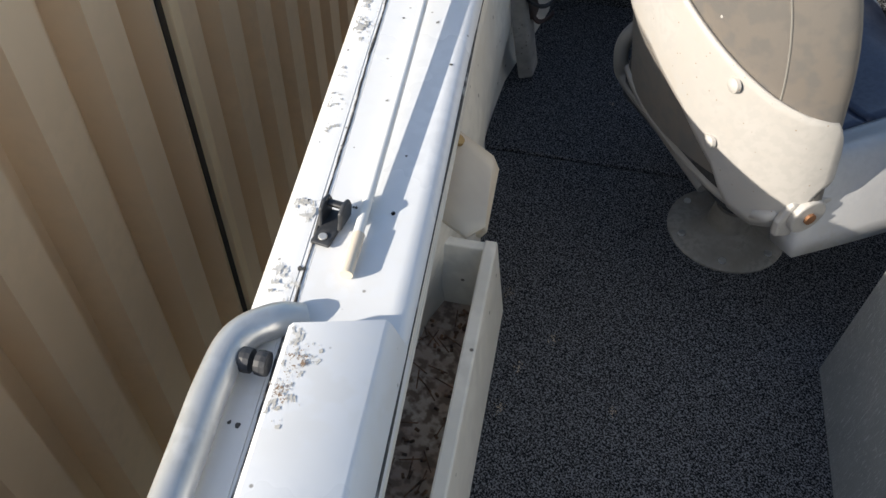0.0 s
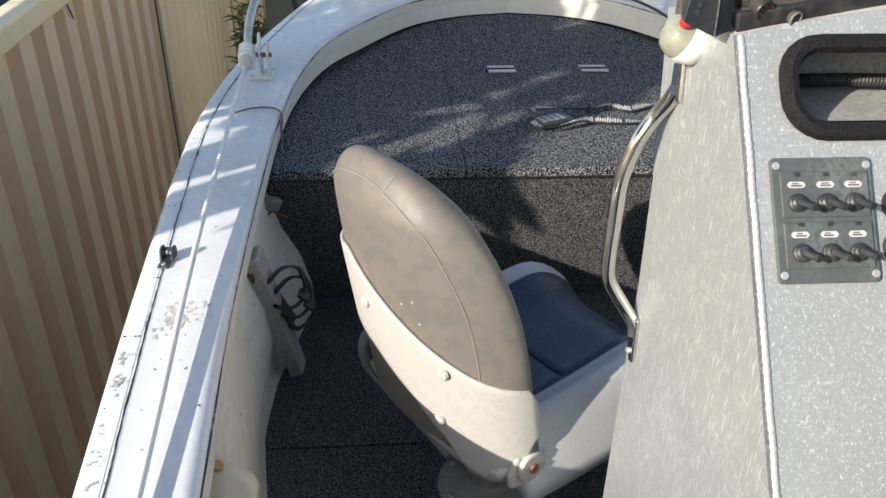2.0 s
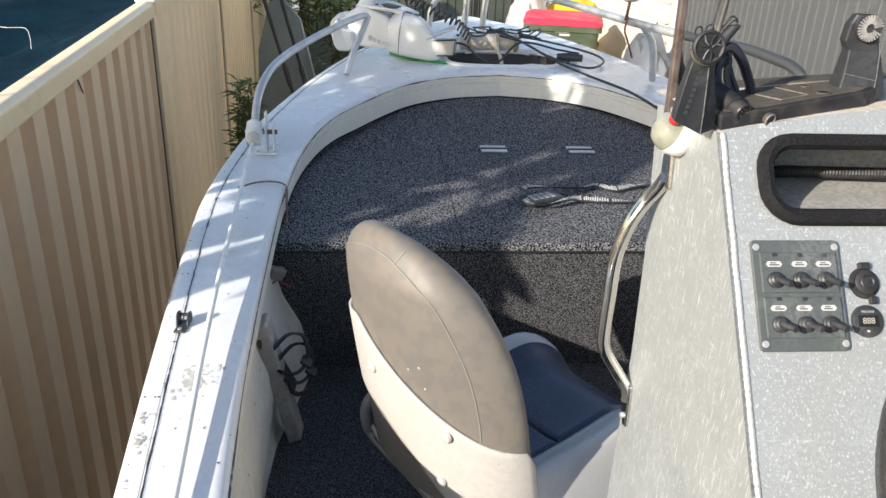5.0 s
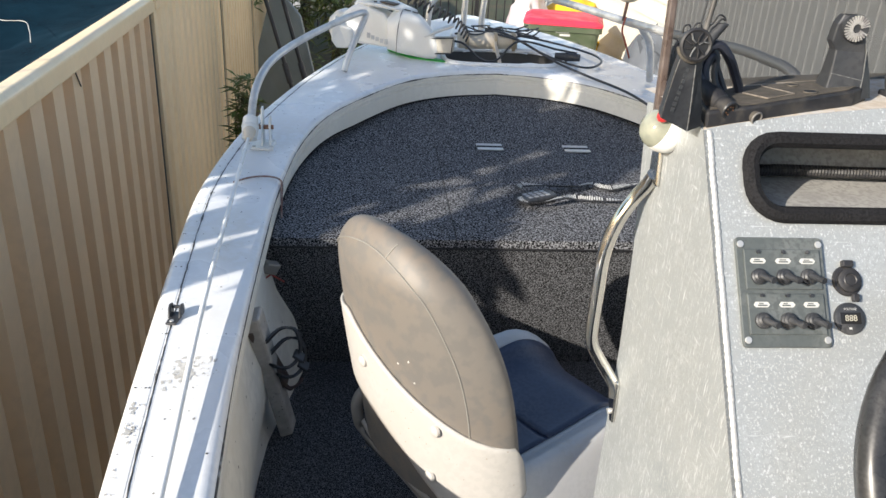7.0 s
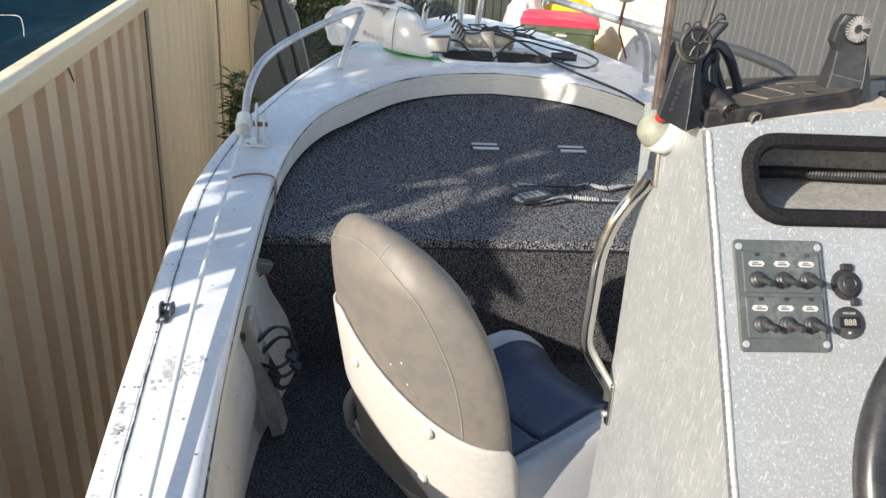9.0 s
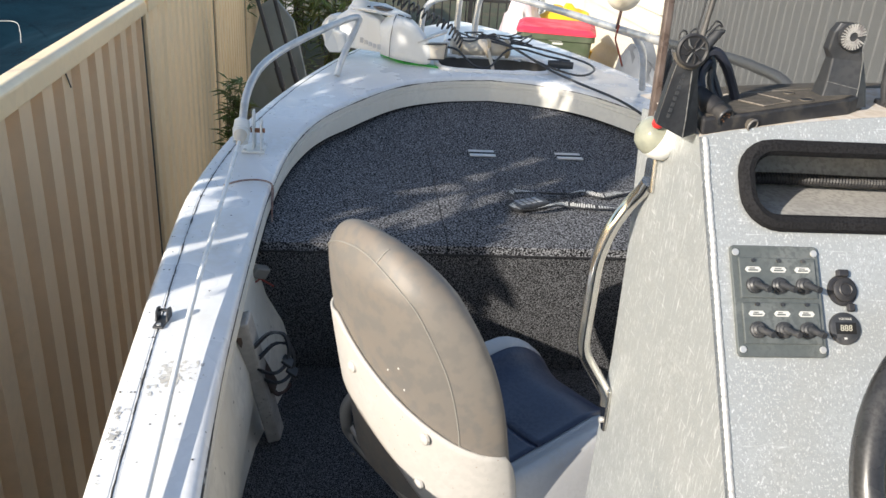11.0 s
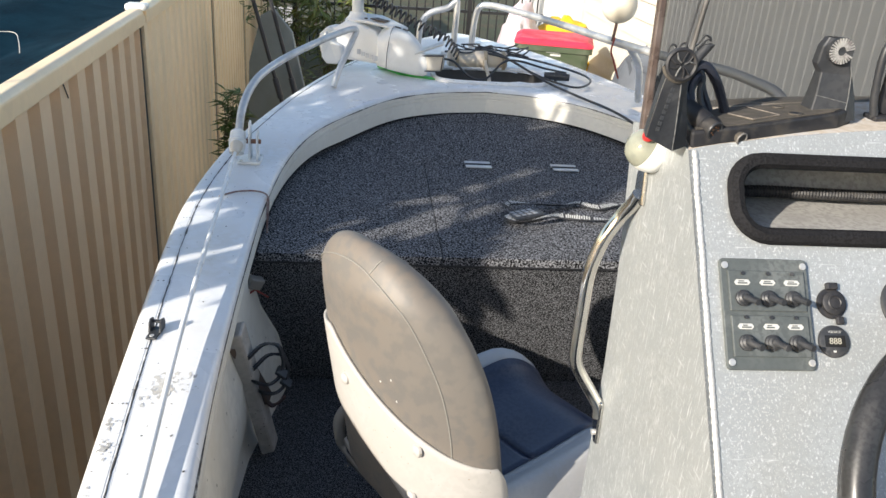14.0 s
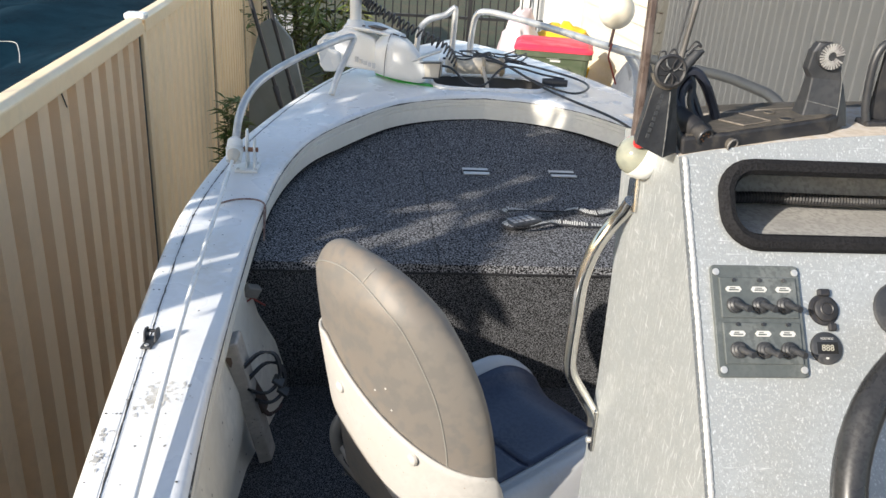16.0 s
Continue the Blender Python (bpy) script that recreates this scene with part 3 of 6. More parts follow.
# windscreen
W0, W1 = Vector((SIDE, 0.872, 0.905)), Vector((SIDE, 0.904, 1.33))
screen = thing("windscreen", Matrix.Translation(W0), "smoke-tinted acrylic windscreen on the console", "windscreen")
lean = W1 - W0
out = Vector((0, lean.z, -lean.y)).normalized() * 0.005
sheet = part("pane", prism([Vector((0.0, 0, 0)), Vector((0.70, 0, 0)), Vector((0.70, 0, 0)) + lean, Vector((0.0, 0, 0)) + lean], out), WINDSCREEN, screen)
sheet.visible_shadow = False
# The edge's dark brown is a reflection in the acrylic, put into its colour.
part("pane_edge", prism([Vector((-0.004, -0.003, 0)), Vector((0.005, -0.003, 0)), Vector((0.005, 0.008, 0.002)), Vector((-0.004, 0.008, 0.002))], lean), mat("brown_edge_reflection", (0.075, 0.055, 0.048), 0.35, rgb2=(0.12, 0.095, 0.085), scale=40), screen, "thick acrylic screen edge coloured with its brown reflection", bevel=0.002)

# ---------------------------------------------------------------- seat
seat = thing("swivel_chair", pose(0.185, 1.132, 0, 0, 0, -55.85), "grey and navy vinyl swivel boat chair with white plastic shell", "boat chair")
part("base_plate", lathe([(0.0, 0.0), (0.094, 0.0), (0.094, 0.003), (0.088, 0.007), (0.045, 0.012), (0.034, 0.022), (0.030, 0.06), (0.0, 0.06)], 32), BASE_METAL, seat, "round weathered metal floor plate", smooth=True)
for k in range(6):
    a = radians(60 * k + 20)
    part("bolt", lathe([(0.0, 0.011), (0.0055, 0.011), (0.0065, 0.006), (0.0065, 0.003)], 10, m=Matrix.Translation((0.078 * math.cos(a), 0.078 * math.sin(a), 0))), TUBE_ALU, seat)
part("pedestal", lathe([(0.030, 0.03), (0.024, 0.05), (0.024, 0.15), (0.0, 0.15)], 20), BLACK_PLASTIC, seat, smooth=True)
part("swivel_plate", box(-0.09, 0.09, -0.09, 0.09, 0.15, 0.165), BASE_METAL, seat, bevel=0.006)


def pan_rows():
    rows = []
    for k in range(13):
        v = k / 12
        y = -0.14 + 0.42 * v
        half = 0.165 + 0.015 * math.sin(v * 2.6)
        rise = 0.015 + 0.035 * v * v
        rows.append([Vector((half * u, y, 0.195 + rise + 0.04 * abs(u) ** 3 - 0.02 * (1 - v) * 0)) for u in [j / 8 - 1 for j in range(17)]])
    return rows


pan = part("seat_pan", loft(pan_rows()), SEAT_SHELL, seat, smooth=True)
s = pan.modifiers.new("thickness", "SOLIDIFY")
s.thickness = 0.012


def cushion(u0, u1, v0, v1, lift, name, material, label):
    """A padded area of the seat: its pad bulges and rolls down at the rim."""
    rows = []
    for k in range(17):
        v = v0 + (v1 - v0) * k / 16
        row = []
        for j in range(17):
            u = u0 + (u1 - u0) * j / 16
            y = -0.10 + 0.41 * v
            half = 0.20 + 0.02 * math.sin(v * 2.6)
            roll_off = max(0, abs(u) - 0.72) / 0.28
            front = max(0, v - 0.7) / 0.3
            side_bolster = 0.045 * math.exp(-((abs(u) - 0.72) / 0.2) ** 2)
            z = 0.255 + 0.035 * v + side_bolster - 0.075 * roll_off ** 2 - 0.07 * front ** 2 + lift
            row.append(Vector((half * u, y, z)))
        rows.append(row)
    ob = part(name, loft(rows), material, seat, label, smooth=True)
    t = ob.modifiers.new("thickness", "SOLIDIFY")
    t.thickness = 0.05
    return ob


cushion(-1.0, -0.60, 0.0, 1.0, 0.0, "side_bolster", SEAT_PALE, "pale grey vinyl side bolster")
cushion(0.42, 1.0, 0.0, 1.0, 0.0, "side_bolster", SEAT_PALE, "pale grey vinyl side bolster")
cushion(-0.60, 0.42, 0.0, 0.42, 0.002, "cushion", SEAT_BLUE, "faded navy vinyl cushion")
cushion(-0.60, 0.42, 0.42, 1.0, 0.004, "cushion", SEAT_BLUE, "faded navy vinyl cushion")

BACK_BOTTOM, BACK_ROUND, HB = 0.180, 0.275, 0.4549


def back_half(z):
    """Half width of the backrest at a height above its hinge."""
    t = max(z - BACK_BOTTOM, 0) / BACK_ROUND
    return 0.1948 * max(1 - t ** 2.29, 0.0) ** (1 / 2.29)


def back_point(u, z, depth):
    """On the backrest: u across (-1 to 1), z up, depth behind its middle plane."""
    half = back_half(z)
    return Vector((-0.0054 + u * half - 0.070 * z, -0.134 - depth + 0.054 * (u * half / 0.1948) ** 2 - 0.1405 * z, 0.238 + z))


def pad_depth(u, z, thick):
    return thick * math.sqrt(max(1 - abs(u) ** 3.5, 0)) * math.sqrt(min(1, (HB - z) / 0.06))


def pad_rows(side, thick):
    rows = []
    zs = [0.02 + (HB - 0.02) * math.sin(k / 26 * math.pi / 2) for k in range(27)]
    for z in zs:
        rows.append([back_point(u, z, side * pad_depth(u, z, thick)) for u in [math.sin((j / 20 - 0.5) * math.pi) for j in range(21)]])
    return rows


bm = loft(pad_rows(1, 0.044))
loft(pad_rows(-1, 0.047), bm)
bmesh.ops.remove_doubles(bm, verts=bm.verts, dist=0.0006)
part("backrest", bm, SEAT_VINYL, seat, "weathered grey vinyl backrest", smooth=True)


def shell_rows():
    """The moulded shell under the backrest: high at one side, rounded below at the hinge."""
    rows = []
    for k in range(17):
        row = []
        for j in range(29):
            u = -1.0 + 2.0 * j / 28
            top = 0.254 - 0.105 * u + 0.02 * max(0, u - 0.8) - 0.16 * max(0, -u - 0.40)
            low = float(np.interp(u, (-1.0, -0.68, -0.17, 0.22, 0.50, 0.62, 0.78, 0.93, 1.0), (0.168, 0.150, 0.136, 0.094, 0.038, -0.012, -0.026, -0.014, 0.055)))
            z = low + (top - low) * k / 16
            d = 0.048 * math.sqrt(max(1 - abs(u) ** 3.8, 0)) + 0.0025
            row.append(back_point(u * (1.0 + 0.012 * max(0, u) ** 4), z, d))
        # The hinge side wraps round the edge of the pad.
        for j, (d, low, top) in enumerate(((-0.004, 0.056, 0.143), (-0.010, 0.060, 0.128), (-0.015, 0.066, 0.108))):
            row.append(back_point(1.012 - 0.008 * j * j / 4, low + (top - low) * k / 16, d))
        rows.append(row)
    return rows


SEAM_THREAD = mat("seam_thread", (0.22, 0.21, 0.19), 0.6)
seam = [back_point(u, z, pad_depth(u, z, 0.044) + 0.0004) for u, z in ((-0.92, 0.35), (-0.78, 0.395), (-0.5, 0.421), (-0.1, 0.430), (0.25, 0.429), (0.5, 0.420), (0.68, 0.402), (0.76, 0.37), (0.79, 0.30), (0.80, 0.25), (0.80, 0.20), (0.795, 0.165))]
part("stitched_seam", tube(smooth_line(seam, 70), 0.0012, 6), SEAM_THREAD, seat, "stitched seam of the backrest", smooth=True)
seam = [back_point(u, z, pad_depth(u, z, 0.044) + 0.0004) for u, z in ((0.42, 0.425), (0.54, 0.434), (0.66, 0.4405), (0.8, 0.445))]
part("stitched_seam", tube(smooth_line(seam, 16), 0.0010, 6), SEAM_THREAD, seat, smooth=True)
shell = part("back_shell", loft(shell_rows()), SEAT_SHELL, seat, "sun-aged white plastic back shell", smooth=True)
s = shell.modifiers.new("thickness", "SOLIDIFY")
s.thickness = 0.006
for u, z in ((0.585, 0.170), (0.48, 0.075), (-0.17, 0.222)):
    p = back_point(u, z, 0.048 * math.sqrt(1 - abs(u) ** 4) + 0.005)
    part("rivet_cap", lathe([(0.0, 0.0045), (0.005, 0.004), (0.009, 0.0015), (0.010, -0.003)], 14, m=Matrix.Translation(p) @ Matrix.Rotation(radians(90), 4, "X")), SEAT_SHELL, seat, smooth=True)
for u, z in ((0.28, 0.260), (0.40, 0.272), (0.42, 0.238)):
    part("scuff", lathe([(0.0, 0.0006), (0.0014, 0.0004), (0.0020, -0.0004)], 8, m=Matrix.Translation(back_point(u, z, pad_depth(u, z, 0.044))) @ Matrix.Rotation(radians(90), 4, "X")), SEAT_SHELL, seat, "pale scuff on the vinyl")
for x in (-1, 1):
    c = 0.004 + x * 0.166
    arm = [(c, -0.125, 0.215), (c, -0.06, 0.195), (c, 0.24, 0.215), (c, 0.26, 0.235), (c, 0.02, 0.250), (c, -0.06, 0.262), (c, -0.115, 0.270), (c, -0.128, 0.24)]
    hinge = part("hinge_arm", prism(arm, (x * 0.012, 0, 0)), SEAT_SHELL, seat, bevel=0.005)
    part("hinge_boss", disc(0.026, 0.010, 24, m=Matrix.Translation((c + x * 0.010, -0.090, 0.246)) @ Matrix.Rotation(radians(90 * x), 4, "Y")), SEAT_SHELL, hinge, bevel=0.003)
    part("hinge_bolt", disc(0.008, 0.004, 12, m=Matrix.Translation((c + x * 0.020, -0.090, 0.246)) @ Matrix.Rotation(radians(90 * x), 4, "Y")), mat("rusty_bolt", (0.25, 0.12, 0.06), 0.7, 0.4), hinge)
part("rear_bar", tube(smooth_line([(-0.165, -0.110, 0.33), (-0.178, -0.140, 0.29), (-0.180, -0.142, 0.25), (-0.172, -0.130, 0.215), (-0.06, -0.130, 0.203), (0.05, -0.130, 0.187)], 40), 0.011, 10), mat("grey_frame", (0.24, 0.225, 0.205), 0.5), seat, "grey lower seat frame bar", smooth=True)
part("lower_frame", box(-0.168, 0.10, -0.138, -0.10, 0.192, 0.262), BLACK_PLASTIC, seat, "black slotted lower frame", bevel=0.006)

# ---------------------------------------------------------------- yard behind the bow, rough
garage = thing("garage", Matrix(), "grey ribbed steel garage wall", "garage", kind="structure")
lo, hi = [], []
for k in range(130):
    y0 = 1.0 + k * 0.10
    for u, d in ((0, 0), (0.085, 0), (0.09, 0.008), (0.097, 0.008)):
        lo.append(Vector((2.6 - d, y0 + u, GROUND)))
        hi.append(Vector((2.6 - d, y0 + u, 1.30)))
part("cladding", loft([lo, hi]), GARAGE_GREY, garage)
part("roof", prism([(2.52, 0.9, 1.302), (6.5, 0.9, 1.75), (6.5, 0.9, 1.80), (2.52, 0.9, 1.352)], (0, 13.2, 0)), GARAGE_GREY, garage)

# ---------------------------------------------------------------- fittings on the boat
# raised cap on the gunwale near the stern, with the tube rail outside it
cap = []
for k in range(30):
    y = 0.478 - 1.3 * k / 29
    xo, xi = -0.222 - 0.085 * y, -0.158 - 0.064 * y
    cap.append([Vector(p) for p in ((xo, y - 0.012, 0.462), (xo + 0.002, y - 0.012, 0.487), (xo + 0.006, y - 0.011, 0.491), (xi - 0.005, y + 0.006, 0.491), (xi - 0.001, y + 0.006, 0.488), (xi + 0.007, y + 0.008, 0.466), (xi + 0.012, y + 0.008, 0.44))])
bm = loft(cap)
bm.faces.new([bm.verts.new(p) for p in cap[0]])
part("gunwale_cap", bm, WHITE_PAINT, boat, "raised white painted gunwale cap with chipped patches", smooth=True)
rail = smooth_line([(-0.262, 0.490, 0.462), (-0.279, 0.478, 0.472), (-0.296, 0.452, 0.478), (-0.297, 0.41, 0.480), (-0.291, 0.34, 0.480), (-0.262, 0.0, 0.480), (-0.20, -0.7, 0.480)], 70)
part("stern_rail", tube(rail, 0.0135, 14), TUBE_ALU, boat, "dull aluminium tube rail along the stern", smooth=True)
for d in (-0.006, 0.006):
    m = Matrix.Translation((-0.276 + d, 0.436, 0.480)) @ Matrix.Rotation(radians(90), 4, "Y")
    part("rubber_plug", lathe([(0.0, -0.004), (0.009, -0.004), (0.0095, 0.0), (0.009, 0.004), (0.0, 0.004)], 14, m=m), BLACK_PLASTIC, boat, "black rubber plug")


def chip(cx, cy, z, size, seed, count):
    """A ragged patch of flaked paint: small thin scales where a broken noise runs high."""
    bm = bmesh.new()
    step = max(size / 26, 0.0005)
    edge = lambda y: next(o.x + (y - o.y) / (p.y - o.y) * (p.x - o.x) for o, p in zip(port_out, port_out[1:]) if p.y >= y)
    cut = 0.46 - 0.0030 * count
    grid = {}

    def corner(i, j):
        if (i, j) not in grid:
            px, py = cx + i * step, cy + j * step * 1.25
            w = Vector((px * 900, py * 700, seed))
            grid[i, j] = bm.verts.new((px + 0.42 * step * noise.noise(w), py + 0.5 * step * noise.noise(w + Vector((7, 3, 0))), z + 0.00002 * (seed % 7)))
        return grid[i, j]

    for i in range(-32, 33):
        for j in range(-40, 41):
            px, py = cx + (i + 0.5) * step, cy + (j + 0.5) * step * 1.25
            if px < edge(py) + 0.009:
                continue
            v = 0.55 * noise.noise((px / size * 1.7, py / size * 1.4, seed)) + 0.5 * noise.noise((px / size * 6, py / size * 4, seed + 3)) + 0.25 * noise.noise((px / size * 17, py / size * 13, seed + 5))
            if v > cut - 0.35 + 0.75 * math.hypot(i / 30, j / 36) ** 1.5:
                bm.faces.new((corner(i, j), corner(i + 1, j), corner(i + 1, j + 1), corner(i, j + 1)))
    return bm


FLAKED = mat("flaked_bare_metal", (0.60, 0.585, 0.55), 0.6, 0.1, rgb2=(0.42, 0.395, 0.35), scale=60, fine=0.2, fine_scale=200)
for n, (cx, cy, z, size, count) in enumerate(((-0.292, 1.02, 0.4665, 0.042, 70), (-0.252, 1.035, 0.4665, 0.028, 24), (-0.352, 1.0, 0.4665, 0.012, 12), (-0.333, 0.93, 0.4665, 0.030, 30), (-0.328, 0.865, 0.4665, 0.026, 26), (-0.318, 0.75, 0.4660, 0.020, 18), (-0.325, 0.79, 0.4665, 0.014, 14), (-0.30, 0.60, 0.4660, 0.020, 26), (-0.250, 0.452, 0.4915, 0.016, 14), (-0.240, 0.435, 0.4915, 0.020, 18), (-0.247, 0.40, 0.4915, 0.018, 16), (-0.35, 1.80, 0.4735, 0.02, 16), (-0.285, 1.84, 0.4735, 0.01, 8), (-0.30, 1.46, 0.4680, 0.008, 8), (-0.31, 0.705, 0.466, 0.01, 10), (-0.293, 0.523, 0.4660, 0.016, 30), (-0.281, 0.515, 0.4660, 0.012, 20), (-0.323, 0.684, 0.4660, 0.010, 16), (-0.335, 0.885, 0.4665, 0.018, 24))):
    tagged(part("flaked_paint", chip(cx, cy, z, size, n, count), FLAKED, boat, "flaked bare patch in the paint"), kind="stuff")
for n, (x, y) in enumerate(((-0.243, 0.437), (-0.246, 0.410))):
    part("torn_hole", chip(x, y, 0.4925, 0.006, 60 + n, 8), mat("torn_edge", (0.22, 0.15, 0.10), 0.8), boat, "torn screw hole in the cap")
rng = random.Random(9)
bm = bmesh.new()
for _ in range(160):
    k = rng.randrange(10, 60)
    o, i = port_out[k], port_in[k]
    p = o + (i - o) * rng.choice((rng.uniform(0.05, 0.3), rng.uniform(0.02, 0.98)))
    rr = rng.uniform(0.0006, 0.0022)
    bm.faces.new([bm.verts.new((p.x + rr * math.cos(1.05 * q), p.y + rr * rng.uniform(0.5, 1.8) * math.sin(1.05 * q), p.z + 0.0005)) for q in range(6)])
tagged(part("grime_flecks", bm, SEALANT, boat, "scattered dark grime flecks"), kind="stuff")


def rod_clip(x, y, yaw):
    clip = thing("rod_clip", pose(x, y, 0.4665, 0, 0, yaw) @ Matrix.Diagonal((0.78, 0.80, 0.60, 1)), "black plastic two-pronged clip screwed to the gunwale", "clip", "rod clips on the gunwale")
    part("foot", box(-0.011, 0.011, -0.030, 0.020, 0, 0.006), BLACK_PLASTIC, clip, bevel=0.002)
    for x0 in (-0.0135, 0.0090):
        bm = prism([(x0, -0.008, 0.004), (x0, 0.020, 0.004), (x0, 0.024, 0.020), (x0, 0.020, 0.034), (x0, 0.008, 0.038), (x0, -0.002, 0.030), (x0, -0.004, 0.016)], (0.005, 0, 0))
        part("prong", bm, BLACK_PLASTIC, clip, bevel=0.002)
    part("roller", tube([(-0.009, 0.014, 0.026), (0.009, 0.014, 0.026)], 0.0045, 10), BLACK_STEEL_AND_SHADE, clip, smooth=True)
    part("screw", disc(0.005, 0.003, 10, m=Matrix.Translation((0, -0.021, 0.006))), TUBE_ALU, clip, bevel=0.001)
    return clip


rod_clip(-0.268, 0.585, -8)
rod_clip(-0.333, 1.175, -6)

# long white cover pole lying from the gunwale up to the bow rail
pole = smooth_line([(-0.240, 0.542, 0.4718), (-0.258, 0.80, 0.480), (-0.288, 1.20, 0.492), (-0.312, 1.70, 0.512), (-0.325, 2.01, 0.530)], 40)
cover_pole = thing("cover_pole", Matrix(), "thin white pole with cream end caps lying along the gunwale", "pole")
part("tube", tube(pole, 0.0046, 12), WHITE_PLASTIC, cover_pole, smooth=True)
part("end_cap", tube([(-0.2395, 0.533, 0.4715), (-0.2415, 0.575, 0.4730)], 0.0054, 12), CREAM_PLASTIC, cover_pole, "yellowed cream end cap", smooth=True)
part("ferrule", tube([(-0.3235, 1.975, 0.527), (-0.325, 2.005, 0.531), (-0.326, 2.020, 0.534)], [0.008, 0.014, 0.0165], 14), CREAM_PLASTIC, cover_pole, "yellowed cream ferrule", smooth=True)

# bow rails
bow_rail = thing("bow_rail", Matrix(), "bent aluminium tube bow rail bolted to the gunwale", "rail", "bow rails")
pr = smooth_line([(-0.327, 2.040, 0.538), (-0.325, 2.060, 0.562), (-0.322, 2.100, 0.606), (-0.310, 2.160, 0.645), (-0.289, 2.260, 0.669), (-0.240, 2.400, 0.689), (-0.154, 2.600, 0.709), (-0.067, 2.780, 0.723), (-0.038, 2.810, 0.720), (-0.046, 2.800, 0.694), (-0.090, 2.735, 0.600), (-0.108, 2.710, 0.545)], 80)
part("tube", tube(pr, 0.0106, 14), TUBE_ALU, bow_rail, smooth=True)
m = Matrix.Translation((-0.327, 2.042, 0.540)) @ Matrix.Rotation(radians(-38), 4, "X")
part("socket", lathe([(0.0, -0.034), (0.019, -0.034), (0.022, -0.006), (0.019, 0.024), (0.0125, 0.030)], 18, m=m), WHITE_PLASTIC, bow_rail, "white plastic rail socket", smooth=True)
part("socket_ring", lathe([(0.0212, -0.004), (0.0235, 0.0), (0.0212, 0.004)], 18, m=m), WHITE_PLASTIC, bow_rail, smooth=True)
lug = part("bracket", prism([(-0.300, 2.085, 0.487), (-0.300, 2.035, 0.487), (-0.300, 2.040, 0.560), (-0.300, 2.055, 0.588), (-0.300, 2.075, 0.588), (-0.300, 2.085, 0.560)], (0.005, 0, 0)), WHITE_PLASTIC, bow_rail, "white bolted mounting bracket", bevel=0.002)
part("bracket_web", prism([(-0.281, 2.080, 0.487), (-0.281, 2.040, 0.487), (-0.281, 2.045, 0.555), (-0.281, 2.058, 0.566), (-0.281, 2.070, 0.566), (-0.281, 2.080, 0.555)], (0.005, 0, 0)), WHITE_PLASTIC, lug, bevel=0.002)
part("bracket_foot", box(-0.326, -0.268, 2.018, 2.095, 0.484, 0.491), WHITE_PLASTIC, lug, bevel=0.002)
for x, y in ((-0.318, 2.028), (-0.274, 2.028), (-0.274, 2.086)):
    part("foot_screw", disc(0.0045, 0.003, 10, m=Matrix.Translation((x, y, 0.491))), TUBE_ALU, lug)
part("bracket_bolt", tube([(-0.312, 2.060, 0.535), (-0.270, 2.060, 0.535)], 0.006, 10), mat("rust_stain", (0.35, 0.16, 0.09), 0.8), lug, "rust-stained bolt")
star = thing("bow_rail", Matrix(), "bent aluminium tube bow rail on the starboard foredeck", "rail", "bow rails")
sr = smooth_line([(0.437, 3.40, 0.565), (0.440, 3.40, 0.66), (0.455, 3.40, 0.745), (0.50, 3.37, 0.765), (0.60, 3.20, 0.762), (0.713, 2.90, 0.760), (0.80, 2.55, 0.763), (0.86, 2.25, 0.775), (0.912, 2.00, 0.79), (0.932, 1.86, 0.79), (0.945, 1.79, 0.785), (0.952, 1.745, 0.765), (0.962, 1.71, 0.70), (1.0, 1.66, 0.47)], 110)
part("tube", tube(sr, 0.0128, 14), TUBE_ALU, star, smooth=True)
part("stay", tube(smooth_line([(0.82, 2.50, 0.760), (0.90, 2.62, 0.68), (0.945, 2.70, 0.55)], 10), 0.012, 12), TUBE_ALU, star, smooth=True)
pp = smooth_line([(0.215, 3.44, 0.565), (0.225, 3.44, 0.665), (0.262, 3.45, 0.712), (0.33, 3.45, 0.735), (0.362, 3.45, 0.760), (0.372, 3.45, 0.745), (0.366, 3.45, 0.565)], 40)
pulpit = thing("pulpit_rail", Matrix(), "short bent aluminium rail at the stem head", "rail", "bow rails")
part("tube", tube(pp, 0.0128, 14), TUBE_ALU, pulpit, smooth=True)
part("stem_plate", prism([(0.30, 3.30, 0.561), (0.54, 3.30, 0.561), (0.50, 3.60, 0.568), (0.34, 3.60, 0.568)], (0, 0, 0.022)), WHITE_PAINT, boat, "white stem head plate", bevel=0.008)

# anchor well
ring = [Vector((0.452 + 0.208 * math.copysign(abs(math.cos(a)) ** 0.5, math.cos(a)), 2.945 + 0.128 * math.copysign(abs(math.sin(a)) ** 0.5, math.sin(a)), 0.574 + 0.02)) for a in [2 * math.pi * k / 48 for k in range(48)]]
for p in ring:
    p.z = 0.553 + (p.y - 2.755) * 0.020 + 0.004
well = part("anchor_well", loft([ring, [p + Vector((0, 0, -0.22)) for p in ring]], closed=True), HULL_INSIDE, boat, "open anchor well in the foredeck")
well.data.materials[0] = mat("dark_well_lining", (0.10, 0.095, 0.09), 0.8)
part("well_rim", tube(ring, 0.009, 8, closed=True), WHITE_PAINT, boat, smooth=True)
part("well_floor", box(0.2, 0.72, 2.84, 3.13, 0.33, 0.345), HULL_INSIDE, boat)
drum = thing("anchor_roll", Matrix(), "cream plastic drum lying in the anchor well", "drum")
part("drum_body", tube([(0.31, 3.085, 0.592), (0.535, 3.095, 0.592)], 0.034, 20), CREAM_PLASTIC, drum, smooth=True)
